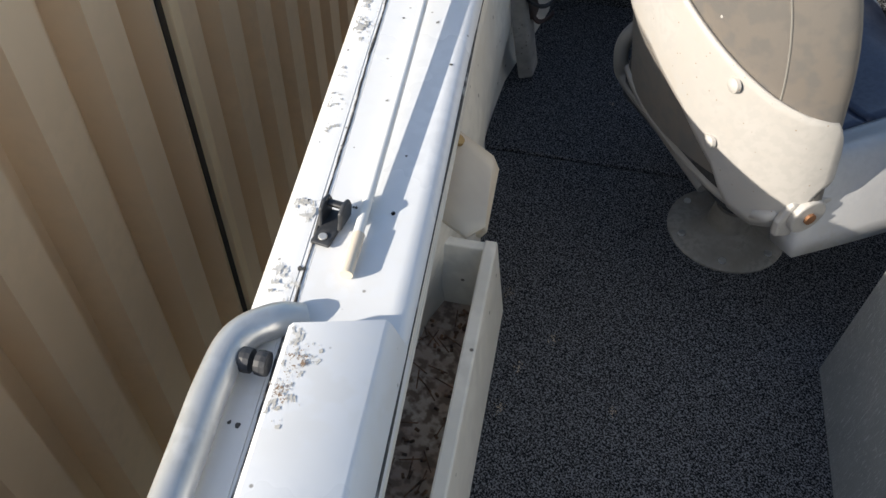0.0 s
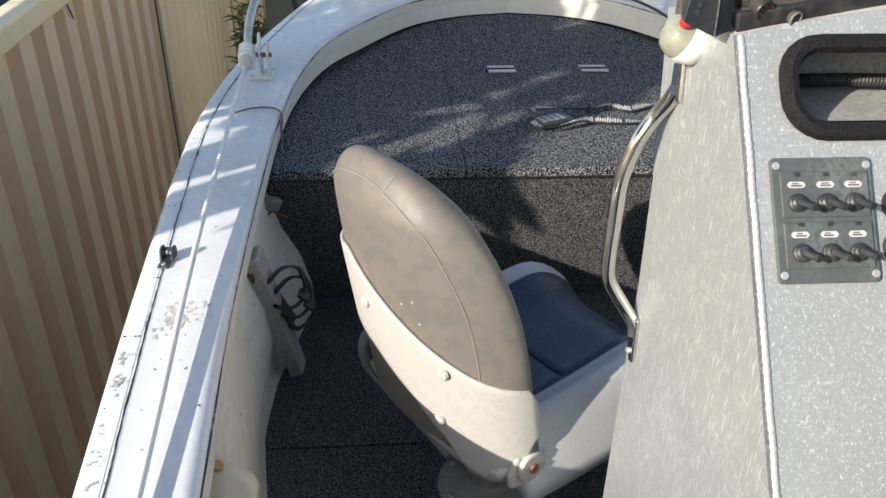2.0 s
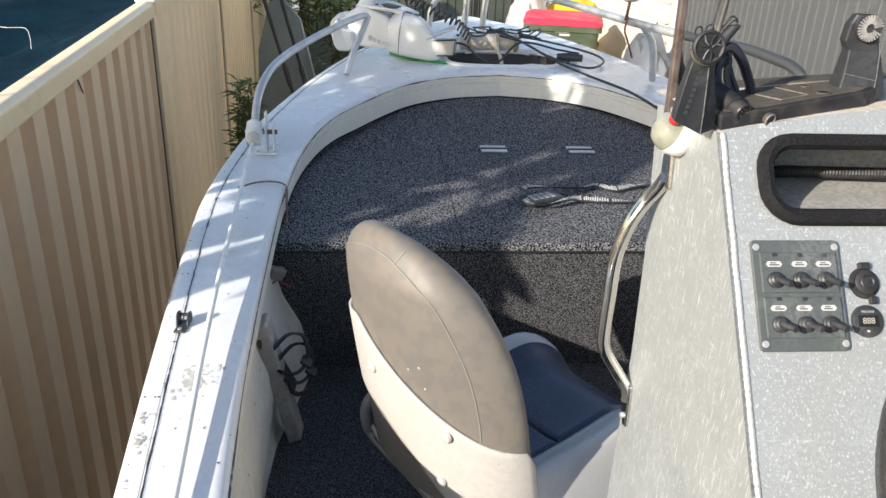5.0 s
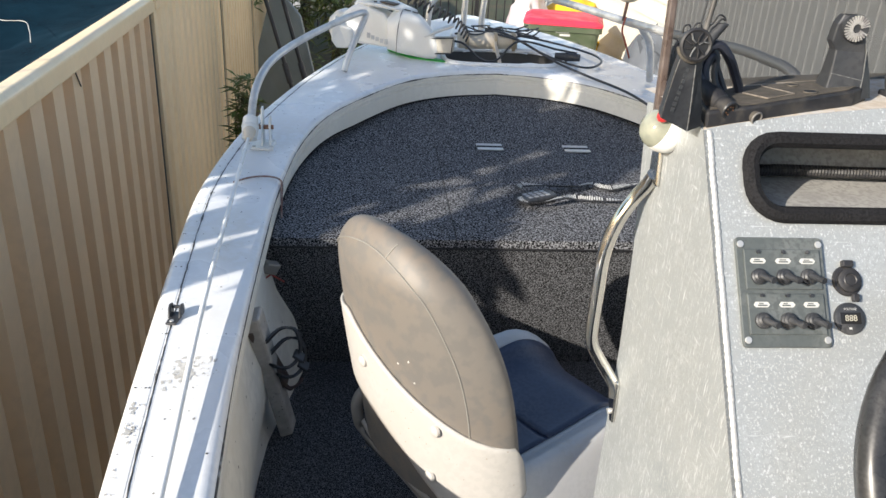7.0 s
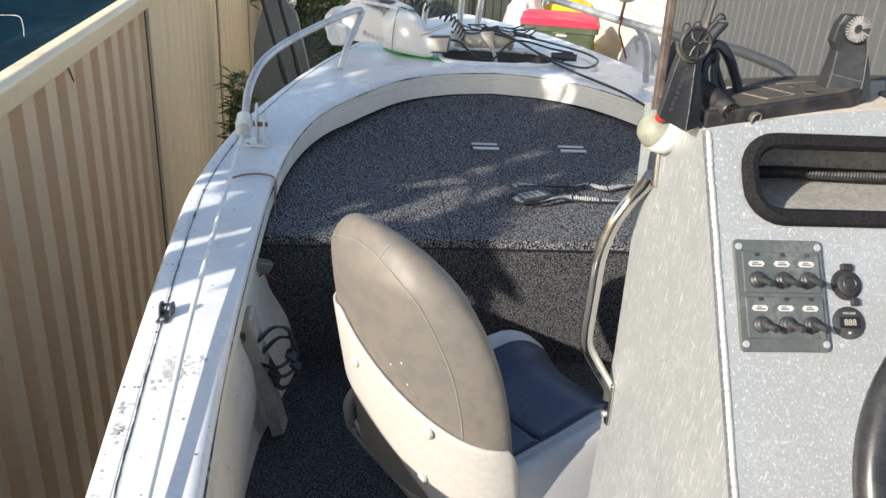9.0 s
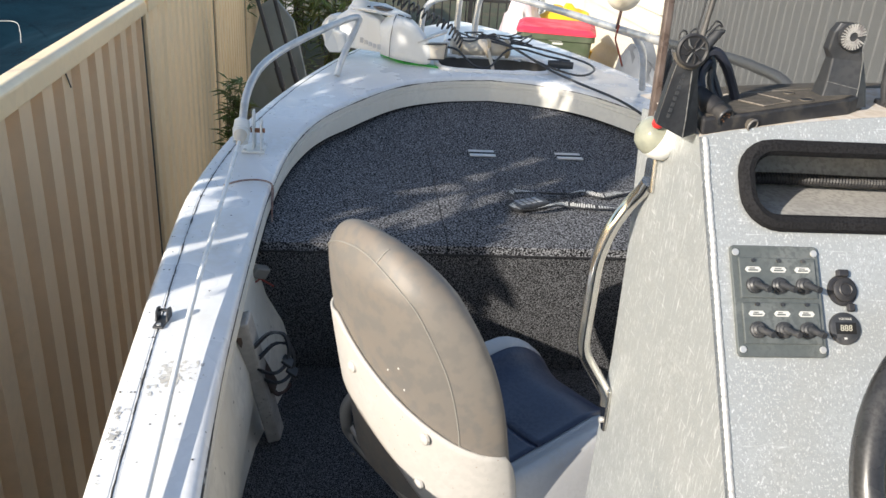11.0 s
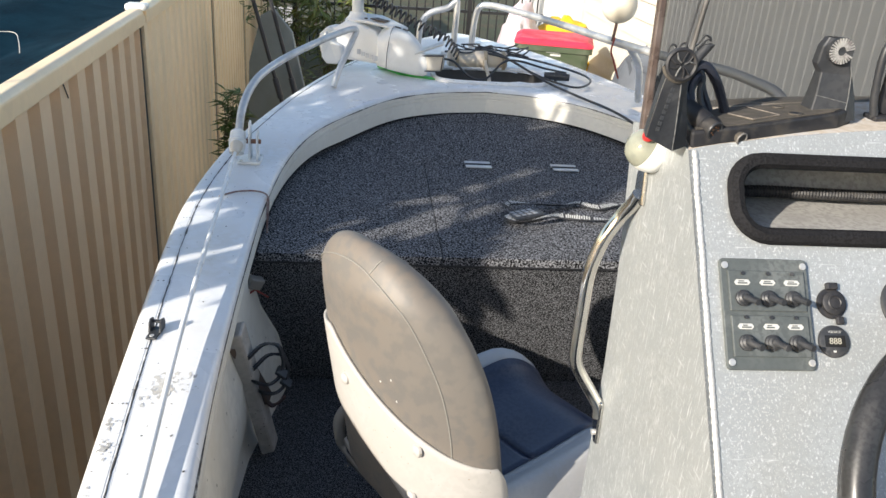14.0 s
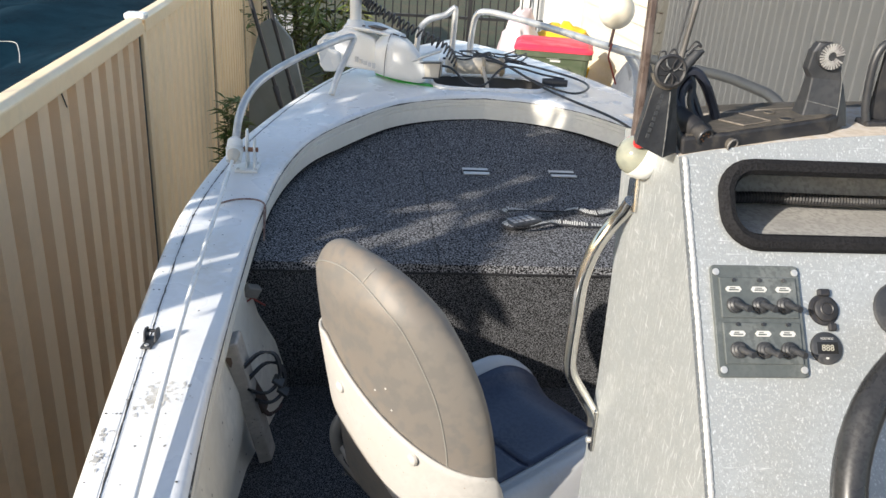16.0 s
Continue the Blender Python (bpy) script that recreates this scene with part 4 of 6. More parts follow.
for x in (0.335, 0.445, 0.515):
    part("band", tube([(x, 3.086, 0.592), (x + 0.012, 3.087, 0.592)], 0.037, 20), mat("tan_band", (0.45, 0.36, 0.24), 0.6), drum, smooth=True)

strap_ = [Vector((0.447, 3.045, 0.600)), Vector((0.452, 3.03, 0.575)), Vector((0.456, 2.96, 0.545)), Vector((0.452, 2.90, 0.50))]
part("webbing", tube(smooth_line(strap_, 16), 0.007, 8), CREAM_PLASTIC, drum, "yellowed webbing strap", smooth=True)
tagged(part("float_block", prism([(x, y, 0.50) for x, y in ((0.515, 2.865), (0.60, 2.87), (0.61, 2.90), (0.56, 2.92), (0.52, 2.90))], (0, 0, 0.052)), WHITE_PLASTIC, bevel=0.006), "white plastic block in the anchor well", "block")

# ---------------------------------------------------------------- bow-mounted electric motor
motor = thing("trolling_motor", Matrix(), "white bow-mounted electric trolling motor stowed on the foredeck", "trolling motor")
part("base_plate", prism([(0.040, 3.03, 0.556), (0.120, 2.915, 0.554), (0.246, 2.855, 0.553), (0.250, 2.885, 0.554), (0.13, 2.95, 0.555), (0.062, 3.04, 0.557)], (0, 0, 0.006)), mat("bright_green_strap", (0.02, 0.42, 0.05), 0.5), motor, "bright green mounting pad", bevel=0.003)


def blob(points, radii, sides=16, squash=1.0):
    """A rounded body along a line, its rings flattened upright."""
    bm = tube(points, radii, sides)
    for v in bm.verts:
        base = min(points, key=lambda p: (Vector(p) - v.co).length)
        v.co.z = base[2] + (v.co.z - base[2]) * squash
    return bm


cover = []
for x, lo, hi, y0, y1 in ((0.030, 0.60, 0.66, 2.90, 2.98), (0.034, 0.578, 0.688, 2.86, 3.0), (0.08, 0.570, 0.714, 2.835, 3.0), (0.117, 0.566, 0.722, 2.82, 2.99), (0.16, 0.562, 0.708, 2.81, 2.98), (0.20, 0.560, 0.682, 2.80, 2.95), (0.228, 0.562, 0.652, 2.795, 2.92), (0.243, 0.57, 0.622, 2.80, 2.89), (0.246, 0.58, 0.608, 2.82, 2.87)):
    ring = []
    for k in range(24):
        c, q = math.cos(2 * math.pi * k / 24), math.sin(2 * math.pi * k / 24)
        ring.append(Vector((0.036 + (x - 0.030) * 0.84 - 0.05 * ((hi + lo) / 2 - 0.62), 0.05 + (y0 + y1) / 2 + (y1 - y0) / 2 * math.copysign(abs(c) ** 0.45, c), (lo + hi) / 2 + (hi - lo) / 2 * math.copysign(abs(q) ** 0.45, q))))
    cover.append(ring)
part("head_cover", loft(cover, closed=True), WHITE_PLASTIC, motor, "rounded white motor head cover", smooth=True)
part("deck_bracket", prism([(-0.165, 2.985, 0.598), (-0.048, 2.955, 0.590), (0.050, 2.93, 0.585), (0.060, 2.93, 0.640), (0.030, 2.95, 0.700), (-0.03, 2.98, 0.722), (-0.075, 2.99, 0.728), (-0.120, 2.99, 0.698), (-0.142, 2.99, 0.705), (-0.172, 2.985, 0.676), (-0.180, 2.985, 0.650)], (0.03, 0.07, 0)), WHITE_PLASTIC, motor, "long white bracket arm", bevel=0.010)
part("hood_top", prism([(-0.075, 3.00, 0.722), (0.02, 2.95, 0.722), (0.115, 2.93, 0.706), (0.150, 2.99, 0.702), (0.06, 3.08, 0.728), (-0.04, 3.08, 0.738)], (0, 0, 0.012)), WHITE_PLASTIC, motor, bevel=0.006)
# Flat brown patch paints the shade of a slot in the hood.
part("hood_slot_shade", prism([(0.010, 2.985, 0.7355), (0.060, 2.965, 0.7285), (0.085, 3.01, 0.7260), (0.035, 3.03, 0.7330)], (0, 0, 0.004)), mat("brown_slot_shade", (0.10, 0.07, 0.05), 0.7), motor, "brown patch for the shaded slot in the hood")
part("hood_button", disc(0.006, 0.004, 12, m=Matrix.Translation((-0.005, 2.99, 0.735))), BLACK_PLASTIC, motor)
fin = [(-0.165, 2.94, 0.655), (-0.150, 2.945, 0.690), (-0.128, 2.95, 0.655), (-0.095, 2.95, 0.645), (-0.085, 2.95, 0.60), (-0.105, 2.95, 0.575), (-0.145, 2.945, 0.575), (-0.162, 2.94, 0.60)]
part("propeller_fin", prism(fin, (0.012, 0.03, 0)), WHITE_PLASTIC, motor, bevel=0.006)
for k in range(9):
    part("letter_bar", box(-0.105 + 0.017 * k, -0.093 + 0.017 * k, -0.0022, 0, 0, 0.014 if k % 4 else 0.018, m=Matrix.Translation((0.0, 2.972 - 0.0078 * k, 0.625 - 0.0026 * k)) @ Matrix.Rotation(radians(-24.5), 4, "Z")), mat("faded_print", (0.50, 0.52, 0.54), 0.6), motor)
part("shaft_collar", lathe([(0.0, 0.0), (0.046, 0.0), (0.046, 0.012), (0.034, 0.026), (0.028, 0.04), (0.0, 0.04)], 24, m=Matrix.Translation((-0.035, 3.03, 0.712))), WHITE_PLASTIC, motor, smooth=True)
part("shaft", tube([(-0.035, 3.03, 0.74), (-0.042, 3.03, 1.25)], 0.021, 16), WHITE_PLASTIC, motor, smooth=True)
part("vent_block", prism([(0.190, 2.855, 0.585), (0.262, 2.835, 0.590), (0.268, 2.835, 0.645), (0.182, 2.855, 0.637)], (0.014, 0.045, 0)), mat("beige_plastic", (0.50, 0.47, 0.41), 0.5), motor, "beige latch block", bevel=0.004)
part("block_rim", tube([(0.190, 2.853, 0.585), (0.262, 2.833, 0.590), (0.268, 2.833, 0.645), (0.182, 2.853, 0.637)], 0.003, 6, closed=True), BLACK_PLASTIC, motor, "dark seam round the latch block")
part("latch_plate", box(-0.055, 0.055, -0.022, 0.022, 0, 0.007, m=Matrix.Translation((0.222, 2.862, 0.662)) @ Matrix.Rotation(radians(-24), 4, "Y") @ Matrix.Rotation(radians(-12), 4, "Z")), TUBE_ALU, motor, "grey latch lever", bevel=0.002)
for k in range(4):
    for q in range(2):
        part("vent_slot", box(-0.011, 0.011, -0.0016, 0.0016, 0, 0.004, m=Matrix.Translation((0.108 + 0.028 * q, 2.910 + 0.013 * k, 0.7205 - 0.002 * k - 0.007 * q)) @ Matrix.Rotation(radians(10), 4, "Y") @ Matrix.Rotation(radians(-20), 4, "Z")), BLACK_PLASTIC, motor)
part("cover_seam", tube(smooth_line([(0.070, 2.883, 0.575), (0.073, 2.883, 0.65), (0.084, 2.896, 0.708), (0.094, 2.94, 0.721)], 20), 0.0012, 5), BLACK_PLASTIC, motor, "dark joint in the cover")
coil_line = smooth_line([(-0.01, 3.02, 0.83), (0.03, 3.02, 0.80), (0.11, 3.02, 0.757), (0.20, 3.02, 0.715), (0.29, 3.02, 0.672), (0.34, 3.0, 0.62)], 400)
coil = []
for k, p in enumerate(coil_line):
    a = k * 2 * math.pi / 16
    side_ = Vector((0.4, 0, 0.9)).normalized()
    coil.append(p + 0.017 * (math.cos(a) * Vector((0, 1, 0)) + math.sin(a) * side_))
part("coiled_lead", tube(coil, 0.0038, 6), BLACK_PLASTIC, motor, "black coiled power lead", smooth=True)


def cable(name, points, radius, material, label, n=60):
    return tagged(part(name, tube(smooth_line(points, n), radius, 8), material, smooth=True), label, "cable", "loose cables")


def deck_z(y):
    return 0.553 + (y - 2.755) * 0.020 + 0.006


cable("power_cable", [(x, y, deck_z(y) + h) for x, y, h in ((0.30, 3.10, 0.05), (0.42, 3.17, 0.045), (0.62, 3.22, 0.02), (0.80, 3.08, 0.004), (0.83, 2.92, 0.004), (0.74, 2.80, 0.004), (0.62, 2.90, 0.02), (0.50, 3.05, 0.06), (0.42, 3.14, 0.06))], 0.0042, BLACK_PLASTIC, "black rubber cable looped loosely on the foredeck")
cable("power_cable", [(x, y, deck_z(y) + h) for x, y, h in ((0.40, 3.16, 0.05), (0.52, 3.00, 0.055), (0.64, 2.86, 0.01), (0.72, 2.70, 0.0), (0.80, 2.50, 0.0), (0.86, 2.36, -0.02), (0.90, 2.28, -0.045))], 0.0045, BLACK_PLASTIC, "black rubber cable running off the foredeck edge")
cable("power_cable", [(x, y, deck_z(y) + h) for x, y, h in ((0.27, 2.86, 0.07), (0.31, 2.86, 0.06), (0.37, 2.85, 0.012), (0.43, 2.86, 0.008), (0.52, 2.94, 0.06), (0.68, 3.02, 0.02), (0.76, 3.02, 0.008))], 0.004, BLACK_PLASTIC, "black rubber cable crossing the anchor well")
for k in range(6):
    r = random.Random(k)
    cable("thin_lead", [(0.36 + 0.05 * q + r.uniform(-0.03, 0.03), 3.12 + r.uniform(-0.07, 0.09), deck_z(3.1) + 0.045 + r.uniform(0, 0.03)) for q in range(6)], 0.003, BLACK_PLASTIC, "thin black lead in a tangled heap on the foredeck", 40)
plug = thing("cable_plug", Matrix(), "black inline plug lying on the foredeck", "plug")
part("plug_body", tube([(0.655, 2.93, 0.577), (0.70, 2.92, 0.577), (0.745, 2.905, 0.577)], [0.012, 0.016, 0.013], 12), BLACK_PLASTIC, plug, smooth=True)
part("plug_ring", tube([(0.692, 2.922, 0.577), (0.702, 2.92, 0.577)], 0.019, 12), BLACK_PLASTIC, plug)

# ---------------------------------------------------------------- inside the port side
tray = thing("side_tray", Matrix(), "grey painted metal side tray with rusty debris in it", "tray")
part("outer_wall", prism([(-0.160, 0.888, 0.0), (-0.142, 0.888, 0.0), (-0.160, 0.888, 0.149), (-0.178, 0.888, 0.149)], (0.034, -1.35, 0)), HULL_INSIDE, tray, bevel=0.003)
part("end_wall", prism([(-0.245, 0.870, 0.0), (-0.158, 0.870, 0.0), (-0.176, 0.870, 0.147), (-0.262, 0.870, 0.147)], (0, 0.016, 0)), HULL_INSIDE, tray, bevel=0.003)
part("tray_floor", box(-0.29, -0.145, -0.46, 0.869, 0.004, 0.022), DIRT_BROWN, tray, "rust-brown debris covering the tray floor")
rng = random.Random(2)
bm = bmesh.new()
for _ in range(220):
    y = rng.uniform(0.1, 0.86)
    p = Vector((rng.uniform(-0.27, -0.17), y, 0.024))
    a, l = rng.uniform(0, 6.28), rng.choice((0.004, 0.006, 0.010, 0.03))
    tube([p, p + Vector((l * math.cos(a), l * math.sin(a), rng.uniform(0, 0.003)))], 0.0009 if l > 0.02 else 0.0022, 5, bm)
tagged(part("twig_litter", bm, mat("dark_twig", (0.06, 0.04, 0.03), 0.9, rgb2=(0.28, 0.16, 0.10), scale=90), tray, "dry twigs and crumbs"), kind="stuff")

bracket = thing("hull_bracket", Matrix(), "cream plastic angled bracket screwed to the hull side", "bracket")
rows = []
for k in range(9):
    v = k / 8
    rows.append([Vector((-0.245 + 0.02 * v, 0.87 - 0.135 * v, 0.375 - 0.02 * v)), Vector((-0.205 + 0.03 * v, 0.845 - 0.135 * v, 0.365 - 0.02 * v)), Vector((-0.168 + 0.01 * v, 0.835 - 0.11 * v, 0.348)), Vector((-0.160 + 0.004 * v, 0.83 - 0.10 * v, 0.334)), Vector((-0.164, 0.835 - 0.095 * v, 0.312))])
ob = part("plate", loft(rows), CREAM_PLASTIC, bracket, smooth=True)
s = ob.modifiers.new("thickness", "SOLIDIFY")
s.thickness = 0.006
part("screw", disc(0.008, 0.004, 12, m=Matrix.Translation((-0.21, 0.83, 0.366)) @ Matrix.Rotation(radians(20), 4, "Y")), mat("brass_screw", (0.5, 0.33, 0.14), 0.4, 0.8), bracket, "brass screw")

# hull frame with its hanging rubber straps
part("hull_frame", prism([(-0.243, 1.280, 0.395), (-0.241, 1.325, 0.402), (-0.204, 1.500, 0.006), (-0.208, 1.452, 0.004)], (0.028, 0.004, 0.006)), mat("grubby_grey_paint", (0.46, 0.44, 0.41), 0.6, rgb2=(0.34, 0.32, 0.29), scale=20, fine=0.2, fine_scale=60, speck=(0.12, 0.10, 0.09), speck_scale=60, speck_size=0.12), boat, "grubby grey painted hull frame", bevel=0.005)
straps = thing("strap_bundle", Matrix.Translation((-0.014, -0.012, 0.022)), "bundle of black rubber straps with buckles hanging on the hull frame", "strap")
part("strap_board", prism([(-0.226, 1.300, 0.345), (-0.222, 1.340, 0.348), (-0.178, 1.452, 0.150), (-0.182, 1.420, 0.142)], (0.012, 0.006, 0)), mat("brown_black_board", (0.05, 0.038, 0.032), 0.7, rgb2=(0.10, 0.07, 0.055), scale=30), straps, bevel=0.003)


def flat_band(points, width, thick, n=24):
    line = smooth_line(points, n)
    rows = []
    for k, p in enumerate(line):
        t = (line[min(k + 1, n - 1)] - line[max(k - 1, 0)]).normalized()
        w = Vector((0.2, 0.8, -0.5)).normalized()
        w = (w - t * w.dot(t)).normalized()
        h = t.cross(w)
        rows.append([p + w * a + h * b for a, b in ((-width, -thick), (width, -thick), (width, thick), (-width, thick))])
    return loft(rows, closed=True)


for q in range(2):
    off = Vector((0.006 * q + 0.008, 0.028 * q - 0.055, -0.040 * q - 0.066))
    line = [Vector(p) + off for p in ((-0.205, 1.385, 0.375), (-0.180, 1.420, 0.385), (-0.155, 1.450, 0.365), (-0.146, 1.465, 0.325), (-0.152, 1.455, 0.295), (-0.172, 1.430, 0.290), (-0.196, 1.400, 0.315))]
    st = part("strap", flat_band(line, 0.0075, 0.002), BLACK_PLASTIC, straps)
    part("buckle", box(-0.012, 0.012, -0.011, 0.011, -0.004, 0.004, m=Matrix.Translation(Vector((-0.149, 1.455, 0.302)) + off) @ Matrix.Rotation(0.7, 4, "Y") @ Matrix.Rotation(0.3, 4, "X")), BLACK_PLASTIC, st, bevel=0.002)
part("strap", flat_band([(-0.178, 1.425, 0.155), (-0.165, 1.44, 0.132), (-0.150, 1.46, 0.128), (-0.142, 1.47, 0.135)], 0.009, 0.0016), mat("dark_brown_strap", (0.055, 0.03, 0.025), 0.7), straps)

cord = thing("cord", Matrix(), "thin maroon cord tied over the gunwale with a hanging clip", "cord")
MAROON = mat("faded_maroon_cord", (0.16, 0.075, 0.06), 0.85, rgb2=(0.30, 0.24, 0.21), scale=90)
part("cord_line", tube(smooth_line([(-0.335, 1.80, 0.476), (-0.30, 1.83, 0.478), (-0.255, 1.835, 0.479), (-0.226, 1.815, 0.474), (-0.2245, 1.800, 0.44), (-0.224, 1.76, 0.40), (-0.222, 1.70, 0.355), (-0.226, 1.62, 0.345)], 40), 0.0022, 6), MAROON, cord, smooth=True)
part("cord_line", tube(smooth_line([(-0.226, 1.815, 0.474), (-0.2235, 1.78, 0.455), (-0.218, 1.72, 0.40), (-0.216, 1.68, 0.34), (-0.225, 1.60, 0.33)], 30), 0.0022, 6), MAROON, cord, smooth=True)
part("clip_body", box(-0.018, 0.018, -0.010, 0.010, -0.014, 0.014, m=Matrix.Translation((-0.232, 1.60, 0.352)) @ Matrix.Rotation(0.5, 4, "Y") @ Matrix.Rotation(0.6, 4, "Z")), mat("dull_clip", (0.30, 0.29, 0.27), 0.6, 0.3), cord, "dull metal clip", bevel=0.004)
for dx, dy in ((-0.03, -0.03), (0.03, -0.01)):
    part("cord_tail", tube([(-0.232, 1.60, 0.335), (-0.232 + dx, 1.60 + dy, 0.322)], 0.002, 6), mat("red_cord_end", (0.32, 0.06, 0.05), 0.8), cord)

# ---------------------------------------------------------------- console fittings
def at_face(x, s, out=0.0):
    return face_matrix(x, s, out)


panel = thing("switch_panel", at_face(0.3765, 0.162), "grey six-gang toggle switch panel screwed to the console dash", "switch panel")
PW, PH = 0.087, 0.106
part("plate", prism([(x, y, 0.0003) for x, y in round_rect(PW, PH, 0.004, 3)], (0, 0, 0.004)), PANEL_GREY, panel, bevel=0.001)
for y0, y1 in ((0.002, 0.041), (-0.041, -0.002)):
    part("gang_plate", box(-0.037, 0.039, y0, y1, 0.004, 0.0062), PANEL_GREY, panel, bevel=0.001)
for x in (-0.039, 0.039):
    for y in (-0.046, 0.046):
        part("screw", disc(0.0034, 0.0015, 12, m=Matrix.Translation((x, y, 0.0043))), TUBE_ALU, panel, bevel=0.0004)
for yc in (0.008, -0.034):
    for xc in (-0.022, 0.003, 0.027):
        tog = part("toggle", lathe([(0.0078, 0.0), (0.0078, 0.0025), (0.0062, 0.0035), (0.0062, 0.005), (0.0045, 0.0065), (0.0, 0.0065)], 16, m=Matrix.Translation((xc - 0.002, yc + 0.006, 0.0062))), BLACK_PLASTIC, panel, "black rubber-booted toggle switch", smooth=True)
        part("lever", tube([(xc - 0.002, yc + 0.006, 0.012), (xc + 0.001, yc + 0.002, 0.019), (xc + 0.003, yc - 0.001, 0.025)], [0.0036, 0.0028, 0.0032], 10), BLACK_PLASTIC, tog, smooth=True)
        part("label_plate", prism([(xc - 0.0015 + x, yc + 0.0212 + y, 0.0062) for x, y in ((-0.0082, 0), (-0.0060, -0.0025), (0.0056, -0.0025), (0.0078, 0), (0.0056, 0.0027), (-0.0060, 0.0027))], (0, 0, 0.0006)), LABEL_WHITE, panel, "worn white printed label")
        r = random.Random(int(1000 * (xc + yc)))
        x0 = xc - 0.0068 + r.uniform(0, 0.001)
        part("print_bar", box(x0, x0 + r.uniform(0.008, 0.0105), yc + 0.0198, yc + 0.0212, 0.0068, 0.0071), PANEL_GREY, panel)
        part("print_bar", box(x0 + 0.001, x0 + r.uniform(0.004, 0.008), yc + 0.0218, yc + 0.0229, 0.0068, 0.0071), PANEL_GREY, panel)
        part("indicator", disc(0.0018, 0.002, 10, m=Matrix.Translation((xc - 0.001, yc + 0.030, 0.0062))), BLACK_PLASTIC, panel)

socket = thing("power_socket", at_face(0.4435, 0.1505) @ Matrix.Scale(0.92, 4), "round black capped power socket in the dash", "power socket")
part("bezel", lathe([(0.0, 0.003), (0.012, 0.003), (0.0155, 0.0025), (0.0165, 0.0003)], 28), DUSTY_BLACK, socket, smooth=True)
part("cap", lathe([(0.0, 0.0075), (0.010, 0.0075), (0.0125, 0.006), (0.0125, 0.003)], 24), DUSTY_BLACK, socket, smooth=True)
part("cap_ring", lathe([(0.0055, 0.0076), (0.0065, 0.0086), (0.0075, 0.0076)], 24), DUSTY_BLACK, socket, smooth=True)
part("hinge_tab", box(-0.006, 0.006, 0.014, 0.0215, 0.0005, 0.007), DUSTY_BLACK, socket, bevel=0.0015)
part("pull_tab", box(0.001, 0.009, -0.0225, -0.014, 0.002, 0.007), DUSTY_BLACK, socket, bevel=0.0015)

meter = thing("voltmeter", at_face(0.4415, 0.1870) @ Matrix.Scale(0.92, 4), "round black digital voltmeter in the dash", "voltmeter")
part("bezel", lathe([(0.0, 0.004), (0.0145, 0.004), (0.0165, 0.003), (0.017, 0.0003)], 28), BLACK_PLASTIC, meter, smooth=True)


def writing(text, size, m, material, parent, name="lettering"):
    """Flat lettering in the built-in font, as a mesh."""
    cu = bpy.data.curves.new(name, "FONT")
    cu.body, cu.size, cu.align_x, cu.align_y, cu.extrude = text, size, "CENTER", "CENTER", 0.0001
    tmp = bpy.data.objects.new(name, cu)
    me = bpy.data.meshes.new_from_object(tmp)
    bpy.data.objects.remove(tmp)
    me.materials.clear()
    me.materials.append(material)
    ob = new(name, me)
    ob.parent = parent
    ob.matrix_local = m
    return ob


part("display", box(-0.011, 0.011, -0.006, 0.006, 0.004, 0.0043), mat("dark_display", (0.02, 0.02, 0.02), 0.2), meter)
writing("888", 0.0090, Matrix.Translation((0, -0.0002, 0.0046)), mat("pale_segments", (0.42, 0.40, 0.33), 0.5), meter, "digits")
writing("VOLTAGE", 0.0032, Matrix.Translation((0, 0.0095, 0.0042)), LABEL_WHITE, meter)
part("print_bar", box(-0.003, 0.0, -0.0115, -0.0095, 0.004, 0.0042), LABEL_WHITE, meter)
for y, x in ((0.228, 0.54), ):
    gauge = thing("gauge", at_face(0.522, 0.150), "round black gauge in the dash", "gauge")
    part("bezel", lathe([(0.0, 0.004), (0.024, 0.004), (0.027, 0.003), (0.028, 0.0003)], 28), BLACK_PLASTIC, gauge, smooth=True)

wheel = thing("steering_wheel", at_face(0.577, 0.342, 0.07), "black moulded steering wheel on the console", "steering wheel")
rim = [(0.175 * math.cos(2 * math.pi * k / 64), 0.175 * math.sin(2 * math.pi * k / 64), 0) for k in range(64)]
part("rim", tube(rim, 0.0145, 14, closed=True), mat("worn_black_rim", (0.022, 0.022, 0.023), 0.35, rgb2=(0.035, 0.035, 0.036), scale=20, fine=0.2, fine_scale=300), wheel, smooth=True)
for a in (90, 210, 330):
    c, s_ = math.cos(radians(a)), math.sin(radians(a))
    part("spoke", tube([(0.03 * c, 0.03 * s_, -0.03), (0.10 * c, 0.10 * s_, -0.02), (0.172 * c, 0.172 * s_, 0)], [0.016, 0.013, 0.011], 10), BLACK_PLASTIC, wheel, smooth=True)
part("hub", lathe([(0.0, 0.0), (0.035, -0.005), (0.048, -0.02), (0.05, -0.0695), (0.0, -0.0695)], 28), BLACK_PLASTIC, wheel, smooth=True)

